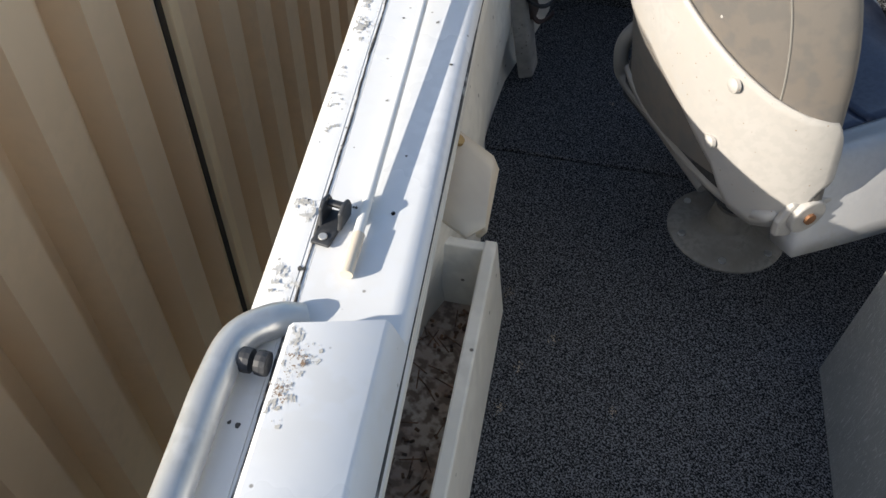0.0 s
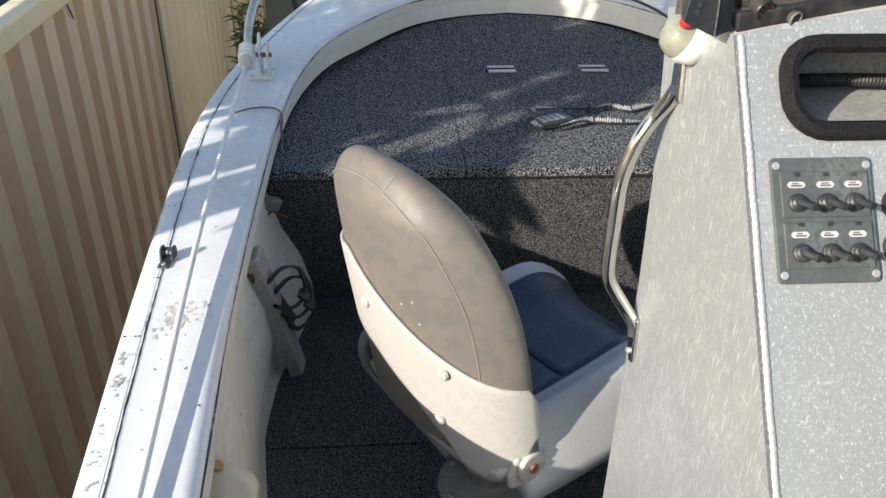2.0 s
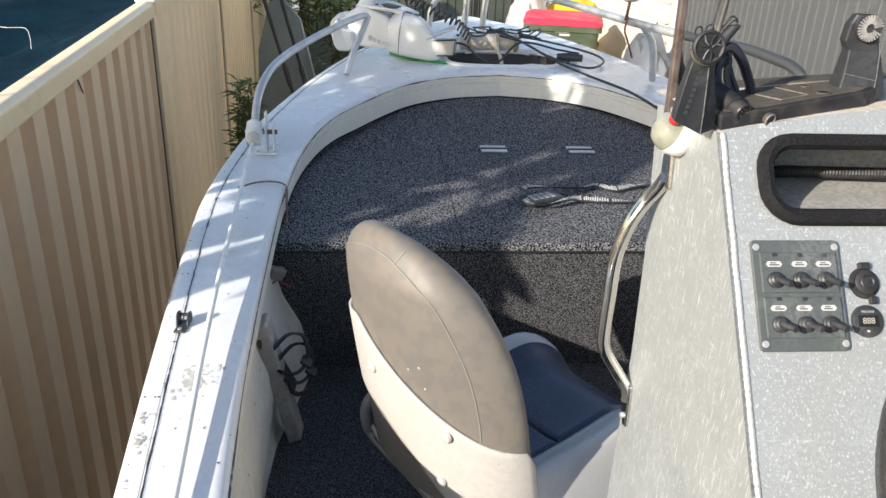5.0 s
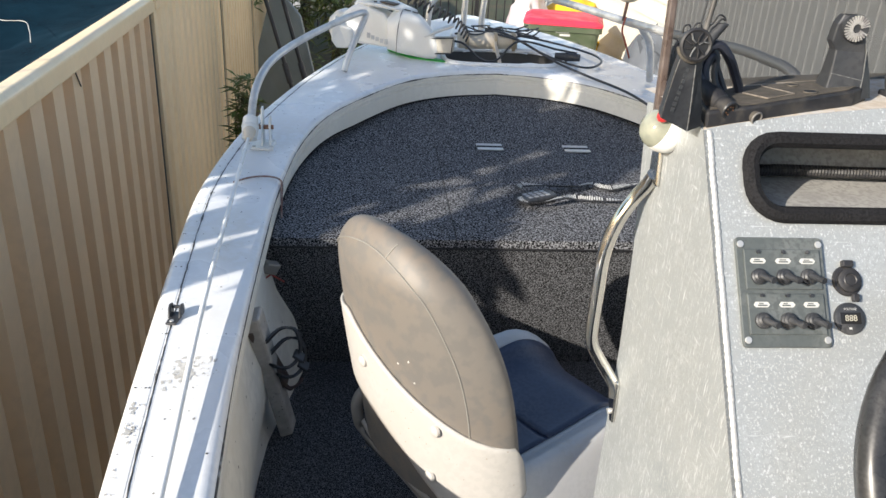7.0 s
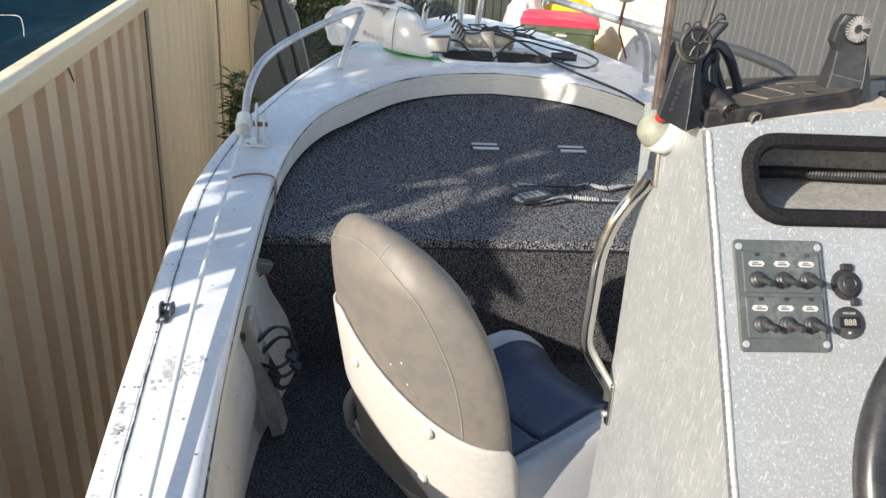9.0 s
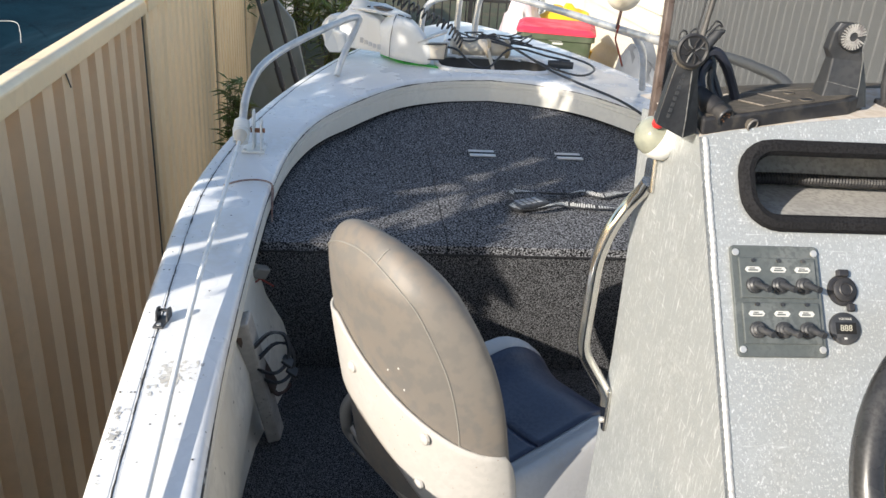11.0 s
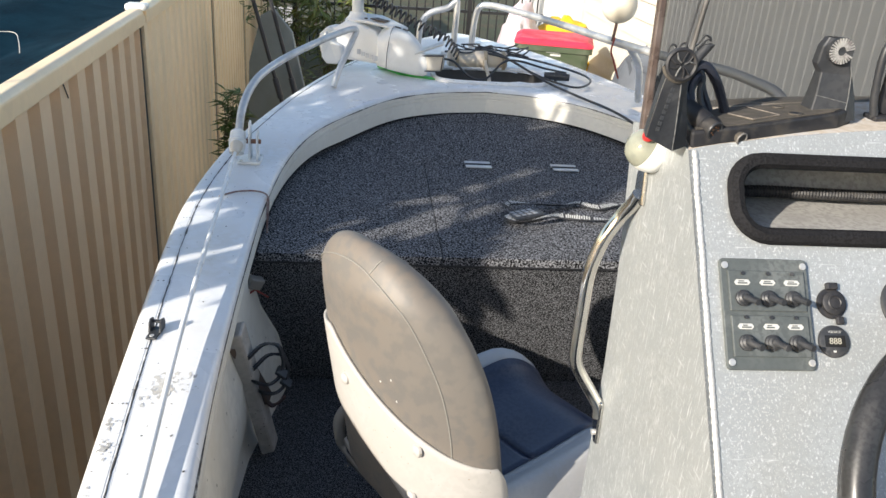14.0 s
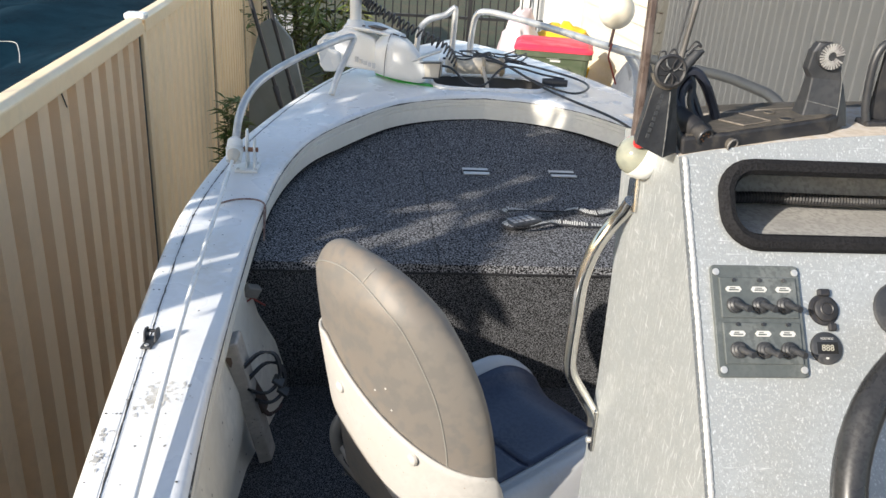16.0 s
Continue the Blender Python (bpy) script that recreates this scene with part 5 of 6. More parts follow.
grab = thing("grab_rail", Matrix(), "bent stainless grab rail on the console side", "rail")
hr = smooth_line([(0.3085, 0.842, 0.848), (0.306, 0.850, 0.834), (0.298, 0.862, 0.813), (0.284, 0.864, 0.786), (0.276, 0.866, 0.760), (0.271, 0.867, 0.730), (0.2705, 0.868, 0.68), (0.270, 0.868, 0.635), (0.272, 0.868, 0.612), (0.280, 0.867, 0.593), (0.296, 0.862, 0.568), (0.307, 0.856, 0.550), (0.3085, 0.853, 0.535)], 70)
part("tube", tube(hr, 0.0085, 14), STAINLESS, grab, smooth=True)
part("foot", prism([(0.3065, y, z) for y, z in ((0.828, 0.838), (0.856, 0.838), (0.858, 0.870), (0.850, 0.892), (0.836, 0.892))], (0.005, 0, 0)), STAINLESS, grab, bevel=0.002)
part("foot", prism([(0.3065, y, z) for y, z in ((0.842, 0.500), (0.852, 0.496), (0.866, 0.515), (0.866, 0.560), (0.846, 0.560))], (0.005, 0, 0)), STAINLESS, grab, bevel=0.002)
part("screw", disc(0.005, 0.003, 10, m=Matrix.Translation((0.3065, 0.845, 0.880)) @ Matrix.Rotation(radians(-90), 4, "Y")), TUBE_ALU, grab)
part("screw", disc(0.004, 0.003, 10, m=Matrix.Translation((0.3065, 0.855, 0.510)) @ Matrix.Rotation(radians(-90), 4, "Y")), TUBE_ALU, grab)

lamp = thing("navigation_light", Matrix.Translation((0.300, 0.822, 0.906)) @ Matrix.Scale(0.66, 4), "white domed navigation light with a red lens on the console corner", "navigation light")
part("housing", lathe([(0.0, -0.036), (0.016, -0.035), (0.028, -0.028), (0.033, -0.016), (0.034, 0.0), (0.033, 0.004)], 28, m=Matrix.Rotation(radians(-62), 4, "Y")), WHITE_PLASTIC, lamp, smooth=True)
part("lens", lathe([(0.033, 0.004), (0.031, 0.016), (0.024, 0.027), (0.012, 0.034), (0.0, 0.036)], 28, m=Matrix.Rotation(radians(-62), 4, "Y")), mat("yellowed_clear_lens", (0.27, 0.275, 0.22), 0.1, rgb2=(0.20, 0.21, 0.17), scale=40), lamp, "yellowed clear lens", smooth=True)
part("red_lens", box(-0.020, -0.004, -0.036, -0.018, 0.022, 0.038), RED_LENS, lamp, "red lens segment", bevel=0.006)

# fish-finder mount: base with two uprights and knurled discs
LZ = 0.940


def knurled(m, radius, parent, pale):
    """A locking disc whose raised teeth run out from its centre, with one notch left open."""
    disc_ = part("knurled_disc", disc(radius, 0.005, 28, m=m), BLACK_PLASTIC, parent, "knurled locking disc")
    bm = bmesh.new()
    for k in range(26):
        if k in (0, 25):
            continue
        box(radius * 0.34, radius * 0.97, -0.0007, 0.0007, 0.005, 0.0066, bm, m @ Matrix.Rotation(2 * math.pi * k / 26, 4, "Z"))
    part("teeth", bm, pale, disc_)


DUST_FILM = mat("dust_caked_plate", (0.085, 0.074, 0.060), 0.8, rgb2=(0.045, 0.041, 0.037), scale=60, fine=0.3, fine_scale=160)
WORN_EDGE = mat("pale_worn_ridge", (0.15, 0.155, 0.155), 0.6, rgb2=(0.06, 0.06, 0.06), scale=200)
mount = thing("sounder_mount", Matrix.Translation((0.315, 0.745, 0.9335)) @ Matrix.Rotation(radians(-7.0), 4, "Y"), "dusty black plastic fish-finder mount on the console ledge", "mount")
outline = [(0.0, 0.0), (0.05, 0.004), (0.164, 0.026), (0.190, 0.044), (0.184, 0.060), (0.150, 0.074), (0.06, 0.080), (0.012, 0.060)]
part("base", prism([(x, y, -0.003) for x, y in outline], (0, 0, 0.018)), DUSTY_BLACK, mount, bevel=0.003)
part("top_skin", prism([(0.006 + x * 0.93, 0.004 + y * 0.90, 0.0152) for x, y in outline], (0, 0, 0.0008)), DUST_FILM, mount, "dust-caked upper face")
plate = [(0.056, 0.046), (0.084, 0.066), (0.101, 0.026), (0.070, 0.018)]
part("cover_plate", prism([(x, y, 0.0161) for x, y in plate], (0, 0, 0.0010)), DUST_FILM, mount)
part("plate_edge", tube([(x, y, 0.0172) for x, y in plate], 0.0009, 6, closed=True), mat("sandy_dust_line", (0.18, 0.155, 0.13), 0.9, rgb2=(0.10, 0.09, 0.08), scale=150), mount, "sandy dust round the cover plate")
for x, y, r in ((0.116, 0.060, 0.005), (0.120, 0.030, 0.0065)):
    part("screw_hole", disc(r, 0.0008, 14, m=Matrix.Translation((x, y, 0.0161))), BLACK_STEEL_AND_SHADE, mount)
    part("hole_rim", tube([(x + r * math.cos(a), y + r * math.sin(a), 0.0166) for a in [2 * math.pi * k / 18 for k in range(18)]], 0.0010, 5, closed=True), DUST_FILM, mount)


def knob_spokes(m, radius, parent):
    """Crooked raised ribs running out from the hub of a worn locking disc."""
    r = random.Random(6)
    for k in range(9):
        a = 2 * math.pi * k / 9 + r.uniform(-0.2, 0.2)
        b = a + r.uniform(-0.5, 0.5)
        line = [m @ Vector((radius * 0.15 * math.cos(a), radius * 0.15 * math.sin(a), 0.006)), m @ Vector((radius * 0.5 * math.cos(b), radius * 0.5 * math.sin(b), 0.0065)), m @ Vector((radius * 0.9 * math.cos(a), radius * 0.9 * math.sin(a), 0.006))]
        part("rib", tube(line, 0.0009, 5), WORN_EDGE if k % 3 == 0 else DUSTY_BLACK, parent)


up = thing("sounder_bracket", Matrix.Translation((0.478, 0.790, 0.9575)), "black plastic fish-finder bracket arm with a knurled disc", "bracket", "fish-finder bracket arms")
arm = part("upright", loft([[Vector((x0, y0, z)), Vector((xm, y0 - 0.005, z - 0.001)), Vector((x1, y0, z)), Vector((x1, y0 + d, z)), Vector((x0, y0 + d, z))] for x0, xm, x1, y0, d, z in ((-0.026, 0.009, 0.026, -0.006, 0.026, 0.0), (-0.0225, 0.0105, 0.0215, -0.003, 0.020, 0.022), (-0.021, 0.009, 0.0130, 0.0, 0.014, 0.047), (-0.0275, 0.006, 0.0085, 0.0, 0.012, 0.056), (-0.026, 0.001, 0.0055, 0.0, 0.011, 0.073), (-0.021, -0.008, -0.002, 0.001, 0.009, 0.082))], closed=True), BLACK_PLASTIC, up, bevel=0.0015)
part("edge_line", tube([(0.0095, -0.0108, 0.001), (0.0108, -0.0078, 0.022), (0.0092, -0.0050, 0.047), (0.0064, -0.0050, 0.055)], 0.0006, 5), WORN_EDGE, arm, "pale worn ridge")
part("edge_line", tube([(-0.0215, -0.0032, 0.024), (0.0100, -0.0082, 0.0185)], 0.0005, 5), WORN_EDGE, arm)
knurled(Matrix.Translation((-0.0095, -0.003, 0.070)) @ Matrix.Rotation(radians(88), 4, "X"), 0.0132, up, mat("worn_pale_teeth", (0.34, 0.335, 0.32), 0.6, rgb2=(0.16, 0.15, 0.15), scale=160))
tall = thing("sounder_bracket", Matrix.Translation((0.2915, 0.742, 0.9325)), "tall black plastic fish-finder bracket arm on the console corner", "bracket", "fish-finder bracket arms")
left = part("upright", loft([[Vector((x0, 0.002, z + z0)), Vector((xm, -0.003, z)), Vector((x1, 0.003, z + z1)), Vector((x1 + 0.004, 0.026, z + z1)), Vector((x0 + 0.006, 0.026, z + z0))] for x0, xm, x1, z, z0, z1 in ((-0.0245, 0.003, 0.019, -0.003, 0.012, 0.004), (-0.0225, 0.0025, 0.0165, 0.017, 0.006, 0.002), (-0.0175, 0.0005, 0.010, 0.052, 0.002, 0.0), (-0.015, 0.0, 0.0085, 0.066, 0.0, 0.0), (-0.014, -0.003, 0.0075, 0.078, 0.0, 0.0), (-0.010, -0.003, 0.003, 0.088, 0.0, 0.0))], closed=True), mat("blue_black_plastic", (0.016, 0.018, 0.022), 0.42, rgb2=(0.030, 0.032, 0.036), scale=25, fine=0.15, fine_scale=200), tall, "faded black tapered upright", bevel=0.001)
for k in range(8):
    part("letter_bar", box(-0.0016, 0.0016, -0.0010, 0.0006, 0, 0.0036, m=Matrix.Translation((-0.0145 + 0.0011 * k, -0.0004, 0.016 + 0.0056 * k)) @ Matrix.Rotation(radians(10), 4, "Y")), mat("faded_grey_print", (0.034, 0.037, 0.042), 0.6), left)
part("edge_line", tube([(0.0030, -0.0033, -0.003), (0.0025, -0.0033, 0.017), (0.0005, -0.0033, 0.052), (0.0, -0.0033, 0.062)], 0.0006, 5), WORN_EDGE, left, "pale worn ridge")
KNOB = Matrix.Translation((-0.004, -0.001, 0.081)) @ Matrix.Rotation(radians(84), 4, "X")
knob = part("locking_disc", disc(0.0135, 0.005, 28, m=KNOB), BLACK_STEEL_AND_SHADE, tall, "worn black ribbed locking disc")
knob_spokes(KNOB, 0.0135, knob)
part("locking_ring", tube([KNOB @ Vector((0.0138 * math.cos(a), 0.0138 * math.sin(a), 0.004)) for a in [2 * math.pi * k / 24 for k in range(24)]], 0.0022, 6, closed=True), DUSTY_BLACK, tall, smooth=True)
part("dusty_collar", tube([KNOB @ Vector((0.0158 * math.cos(a), 0.0158 * math.sin(a), 0.001)) for a in [math.pi * (1.05 + 0.9 * k / 16) for k in range(17)]], 0.0022, 6), DUST_FILM, tall, "dust-caked collar", smooth=True)
small = thing("sounder_bracket", Matrix.Translation((0.545, 0.800, 0.958)), "black plastic bracket frame standing on the console ledge", "bracket", "fish-finder bracket arms")
part("upright", tube(smooth_line([(-0.010, 0.0, 0.0), (-0.016, 0.0, 0.020), (-0.019, 0.0, 0.060), (-0.015, 0.0, 0.078), (-0.006, 0.0, 0.084), (0.003, 0.0, 0.079)], 24), 0.0042, 10), BLACK_PLASTIC, small, "curved black upright", smooth=True)
part("web", prism([(-0.006, 0.006, 0.004), (0.014, 0.004, 0.002), (0.016, 0.004, 0.070), (-0.004, 0.006, 0.074)], (0, 0.004, 0)), DUSTY_BLACK, small, bevel=0.001)
part("foot", box(-0.014, 0.05, -0.008, 0.016, -0.004, 0.003), DUSTY_BLACK, small, bevel=0.002)

for n, (a, b, c, r) in enumerate((((0.337, 0.747, 0.950), (0.328, 0.768, 0.957), (0.322, 0.786, 0.966), 0.0105), ((0.367, 0.748, 0.9425), (0.361, 0.762, 0.946), (0.350, 0.778, 0.951), 0.0075))):
    a, b, c = Vector(a), Vector(b), Vector(c)
    aim = Matrix.Translation(a) @ (a - b).to_track_quat("Z", "Y").to_matrix().to_4x4()
    pl = thing("cable_plug", Matrix(), "dusty black round cable plug lying on the ledge" if n == 0 else "small grey cable plug with open end on the ledge", "plug")
    part("plug_body", tube([a, a.lerp(b, 0.45), a.lerp(b, 0.5), b, c], [r * 0.86, r * 0.86, r, r * 1.02, r * 0.62], 18), DUSTY_BLACK if n == 0 else DUST_FILM, pl, smooth=True)
    part("plug_rim", tube([aim @ Vector((r * 0.80 * math.cos(q), r * 0.80 * math.sin(q), 0.0008)) for q in [2 * math.pi * k / 20 for k in range(20)]], r * 0.14, 6, closed=True), BLACK_PLASTIC if n == 0 else mat("grey_plug_rim", (0.16, 0.15, 0.14), 0.6), pl, smooth=True)
    part("plug_face", disc(r * 0.72, 0.0006, 16, m=aim), BLACK_STEEL_AND_SHADE, pl)
    if n == 0:
        for k in range(7):
            q = 2 * math.pi * k / 7
            part("pin", disc(0.0008, 0.0016, 8, m=aim @ Matrix.Translation((0.0042 * math.cos(q), 0.0042 * math.sin(q), 0.0))), mat("brass_pin", (0.6, 0.33, 0.20), 0.3, 1.0), pl)
NAVY_CABLE = mat("blue_black_cable", (0.012, 0.014, 0.024), 0.45, rgb2=(0.025, 0.027, 0.036), scale=40)
cable("sounder_cable", [(0.322, 0.786, 0.966), (0.316, 0.792, 0.978), (0.322, 0.800, 0.994), (0.338, 0.802, 1.003), (0.352, 0.802, 0.990), (0.362, 0.802, 0.972), (0.371, 0.800, 0.952)], 0.0052, NAVY_CABLE, "stiff black sounder cable arching behind its bracket")
cable("sounder_cable", [(0.326, 0.785, 0.962), (0.326, 0.796, 0.980), (0.334, 0.800, 0.992), (0.340, 0.800, 0.978), (0.350, 0.798, 0.958)], 0.0044, NAVY_CABLE, "black sounder cable with a loose tie")
cable("sounder_cable", [(0.350, 0.778, 0.951), (0.340, 0.790, 0.962), (0.336, 0.796, 0.976), (0.338, 0.800, 0.990), (0.332, 0.802, 1.002)], 0.0034, BLACK_PLASTIC, "thin black sounder cable coiled by the bracket")
spring = []
for k in range(170):
    a = k * 2 * math.pi / 7
    p = Vector((0.318, 0.798, 0.998)).lerp(Vector((0.338, 0.802, 1.024)), k / 169)
    spring.append(p + 0.0050 * Vector((math.cos(a), math.sin(a), 0)))
cable("coiled_lead", spring, 0.0013, BLACK_PLASTIC, "short black coiled lead by the bracket", 340)
cable("bent_wire", [(0.316, 0.80, 1.016), (0.326, 0.80, 1.024), (0.332, 0.80, 1.033), (0.338, 0.80, 1.031), (0.339, 0.80, 1.028), (0.335, 0.80, 1.029), (0.326, 0.80, 1.019)], 0.0009, BLACK_STEEL_AND_SHADE, "bent springy wire loop by the screen", 40)
cable("bent_wire", [(0.297, 0.80, 1.014), (0.298, 0.80, 1.021), (0.303, 0.80, 1.022), (0.306, 0.80, 1.016), (0.309, 0.80, 1.023), (0.314, 0.80, 1.024), (0.317, 0.80, 1.017)], 0.0009, BLACK_STEEL_AND_SHADE, "thin wire loops over the locking disc", 40)
rod = thing("rod_antenna", Matrix(), "slim black aerial rod leaning up past the windscreen", "aerial")
part("mast", tube([(0.319, 0.80, 1.005), (0.3255, 0.80, 1.058), (0.345, 0.80, 1.22)], 0.0028, 10), mat("weathered_dark_rod", (0.06, 0.057, 0.054), 0.5, rgb2=(0.10, 0.095, 0.09), scale=60), rod, smooth=True)
part("whip", tube([(0.312, 0.80, 1.005), (0.3185, 0.80, 1.058), (0.338, 0.80, 1.22)], 0.0012, 8), BLACK_PLASTIC, rod)

# ---------------------------------------------------------------- remote control and lanyard on the deck
remote = thing("remote_control", pose(0.405, 1.868, DECK + 0.0025, 0, 0, 28), "black keypad remote control on a lanyard on the deck", "remote control")
part("body", prism([(x, y, 0) for x, y in round_rect(0.105, 0.055, 0.018, 5)], (0, 0, 0.016)), BLACK_PLASTIC, remote, bevel=0.005)
for i in range(4):
    for j in range(3):
        part("button", box(-0.036 + 0.018 * i, -0.024 + 0.018 * i, -0.018 + 0.0125 * j, -0.009 + 0.0125 * j, 0.016, 0.0178), mat("grey_button", (0.30, 0.31, 0.33), 0.5), remote, bevel=0.001)


def lanyard(points, seed):
    line = smooth_line(points, 80)
    rows = []
    for k, p in enumerate(line):
        t = (line[min(k + 1, 79)] - line[max(k - 1, 0)]).normalized()
        w = Vector((-t.y, t.x, 0)).normalized()
        tilt = 0.5 * math.sin(k * 0.12 + seed)
        w = (w * math.cos(tilt) + Vector((0, 0, math.sin(tilt)))).normalized()
        rows.append([p - w * 0.010, p + w * 0.010])
    ob = part("ribbon", loft(rows), mat("black_ribbon", (0.03, 0.03, 0.032), 0.7), strap_thing)
    ob.modifiers.new("thickness", "SOLIDIFY").thickness = 0.0012
    r = random.Random(seed)
    bm = bmesh.new()
    for k in range(4, 76):
        if k % 12 < 11:
            a, b = rows[k], rows[k + 1]
            lift = Vector((0, 0, 0.0016))
            q0, q1 = r.uniform(0.08, 0.25), r.uniform(0.7, 0.95)
            pts = [a[0].lerp(a[1], q0), a[0].lerp(a[1], q1), a[0].lerp(a[1], q1).lerp(b[0].lerp(b[1], q1), 0.62), a[0].lerp(a[1], q0).lerp(b[0].lerp(b[1], q0), 0.62)]
            bm.faces.new([bm.verts.new(p + lift) for p in pts])
    tagged(part("ribbon_print", bm, LABEL_WHITE, strap_thing, "white printed bars on the ribbon"), kind="stuff")


strap_thing = thing("lanyard", Matrix(), "black printed lanyard ribbon lying loosely on the deck", "lanyard")
DZ = DECK + 0.011
lanyard([(0.36, 1.885, DZ + 0.014), (0.375, 1.925, DZ + 0.012), (0.43, 1.935, DZ + 0.008), (0.52, 1.950, DZ), (0.57, 1.975, DZ), (0.61, 1.945, DZ), (0.66, 1.965, DZ), (0.73, 1.99, DZ)], 1)
lanyard([(0.352, 1.86, DZ + 0.008), (0.365, 1.825, DZ + 0.004), (0.40, 1.815, DZ + 0.004), (0.46, 1.84, DZ + 0.010), (0.50, 1.872, DZ), (0.56, 1.862, DZ), (0.64, 1.852, DZ), (0.74, 1.850, DZ)], 2)
for n, (x, y) in enumerate(((-0.022, 1.415), (-0.065, 0.85), (-0.105, 0.79), (-0.12, 0.72), (0.03, 0.75), (-0.14, 0.92))):
    tagged(part("leaf_crumb", chip(x, y, 0.004, 0.006 if n else 0.010, 80 + n, 4), mat("dry_crumb", (0.42, 0.34, 0.26), 0.9)), "dry leaf crumb on the carpet", "crumb", "crumbs on the carpet")

# ---------------------------------------------------------------- yard beyond the bow
def bush(name, x, y, z0, z1, spread, count, seed, label, length=0.09, droop=0.0, lean=(0, 0)):
    """Stems with many narrow leaves."""
    r = random.Random(seed)
    plant = thing(name, Matrix.Translation((x, y, z0)), label, "plant")
    stems, leaves = bmesh.new(), bmesh.new()
    for k in range(count):
        a, d = r.uniform(0, 6.28), spread * math.sqrt(r.random())
        h = (z1 - z0) * r.uniform(0.55, 1.0)
        top = Vector((d * math.cos(a) + lean[0], d * math.sin(a) + lean[1], h))
        root = Vector((0.15 * d * math.cos(a), 0.15 * d * math.sin(a), 0))
        mid_ = root.lerp(top, 0.5) + Vector((r.uniform(-0.05, 0.05), r.uniform(-0.05, 0.05), 0.1 * h * droop))
        line = smooth_line([root, mid_, top - Vector((0, 0, droop * h * 0.3))], 12)
        tube(line, [0.0035 * (1 - 0.07 * q) for q in range(12)], 5, stems)
        for q in range(3, 12):
            for _ in range(3):
                b = r.uniform(0, 6.28)
                way = Vector((math.cos(b), math.sin(b), r.uniform(-0.3, 0.8) - droop)).normalized()
                ln, w = length * r.uniform(0.6, 1.2), length * 0.10
                s_ = way.cross(Vector((0, 0, 1))).normalized() * w
                p = line[q]
                leaves.faces.new([leaves.verts.new(v) for v in (p, p + way * ln * 0.5 + s_, p + way * ln - Vector((0, 0, 0.15 * ln)), p + way * ln * 0.5 - s_)])
    tagged(part("stem", stems, STEM, plant), kind="stuff")
    tagged(part("foliage", leaves, LEAF, plant, "narrow green leaves"), kind="stuff")
    return plant


bush("fence_shrub", -0.665, 4.15, GROUND, 0.18, 0.06, 95, 3, "narrow-leaved green shrub growing against the fence", 0.085)
bush("hanging_shrub", -0.35, 9.3, GROUND, 0.9, 0.35, 16, 5, "drooping green shrub at the end of the driveway", 0.2, 0.5)
bush("hanging_shrub", -0.9, 10.4, GROUND, 1.0, 0.6, 22, 6, "drooping green shrub at the end of the driveway", 0.2, 0.3)
bush("flower_shrub", -0.75, 7.6, GROUND, -0.35, 0.35, 20, 8, "low dark shrub beside the driveway", 0.12)

board = thing("leaning_board", Matrix(), "grey-green plastic sheet leaning against the fence", "board")
part("sheet", prism([(-0.92, 6.30, -1.14), (-0.42, 6.15, -1.14), (-0.45, 6.22, -0.30), (-0.56, 6.30, 0.16), (-0.70, 6.35, 0.32), (-0.80, 6.38, 0.26), (-0.90, 6.40, -0.10)], (0.01, 0.025, 0)), mat("grey_green_sheet", (0.22, 0.25, 0.24), 0.5, rgb2=(0.18, 0.20, 0.19), scale=4), board, bevel=0.006)
for a, b in (((-0.86, 6.02, 0.62), (-0.36, 5.82, -1.14)), ((-0.74, 6.05, 0.62), (-0.26, 5.86, -1.14))):
    pl = thing("leaning_pole", Matrix(), "long black pole leaning beside the fence", "pole", "leaning poles")
    part("pole_tube", tube([a, b], 0.015, 12), BLACK_STEEL_AND_SHADE, pl, smooth=True)
    part("pole_joint", tube([Vector(a).lerp(Vector(b), 0.42), Vector(a).lerp(Vector(b), 0.5)], 0.022, 12), BLACK_PLASTIC, pl)


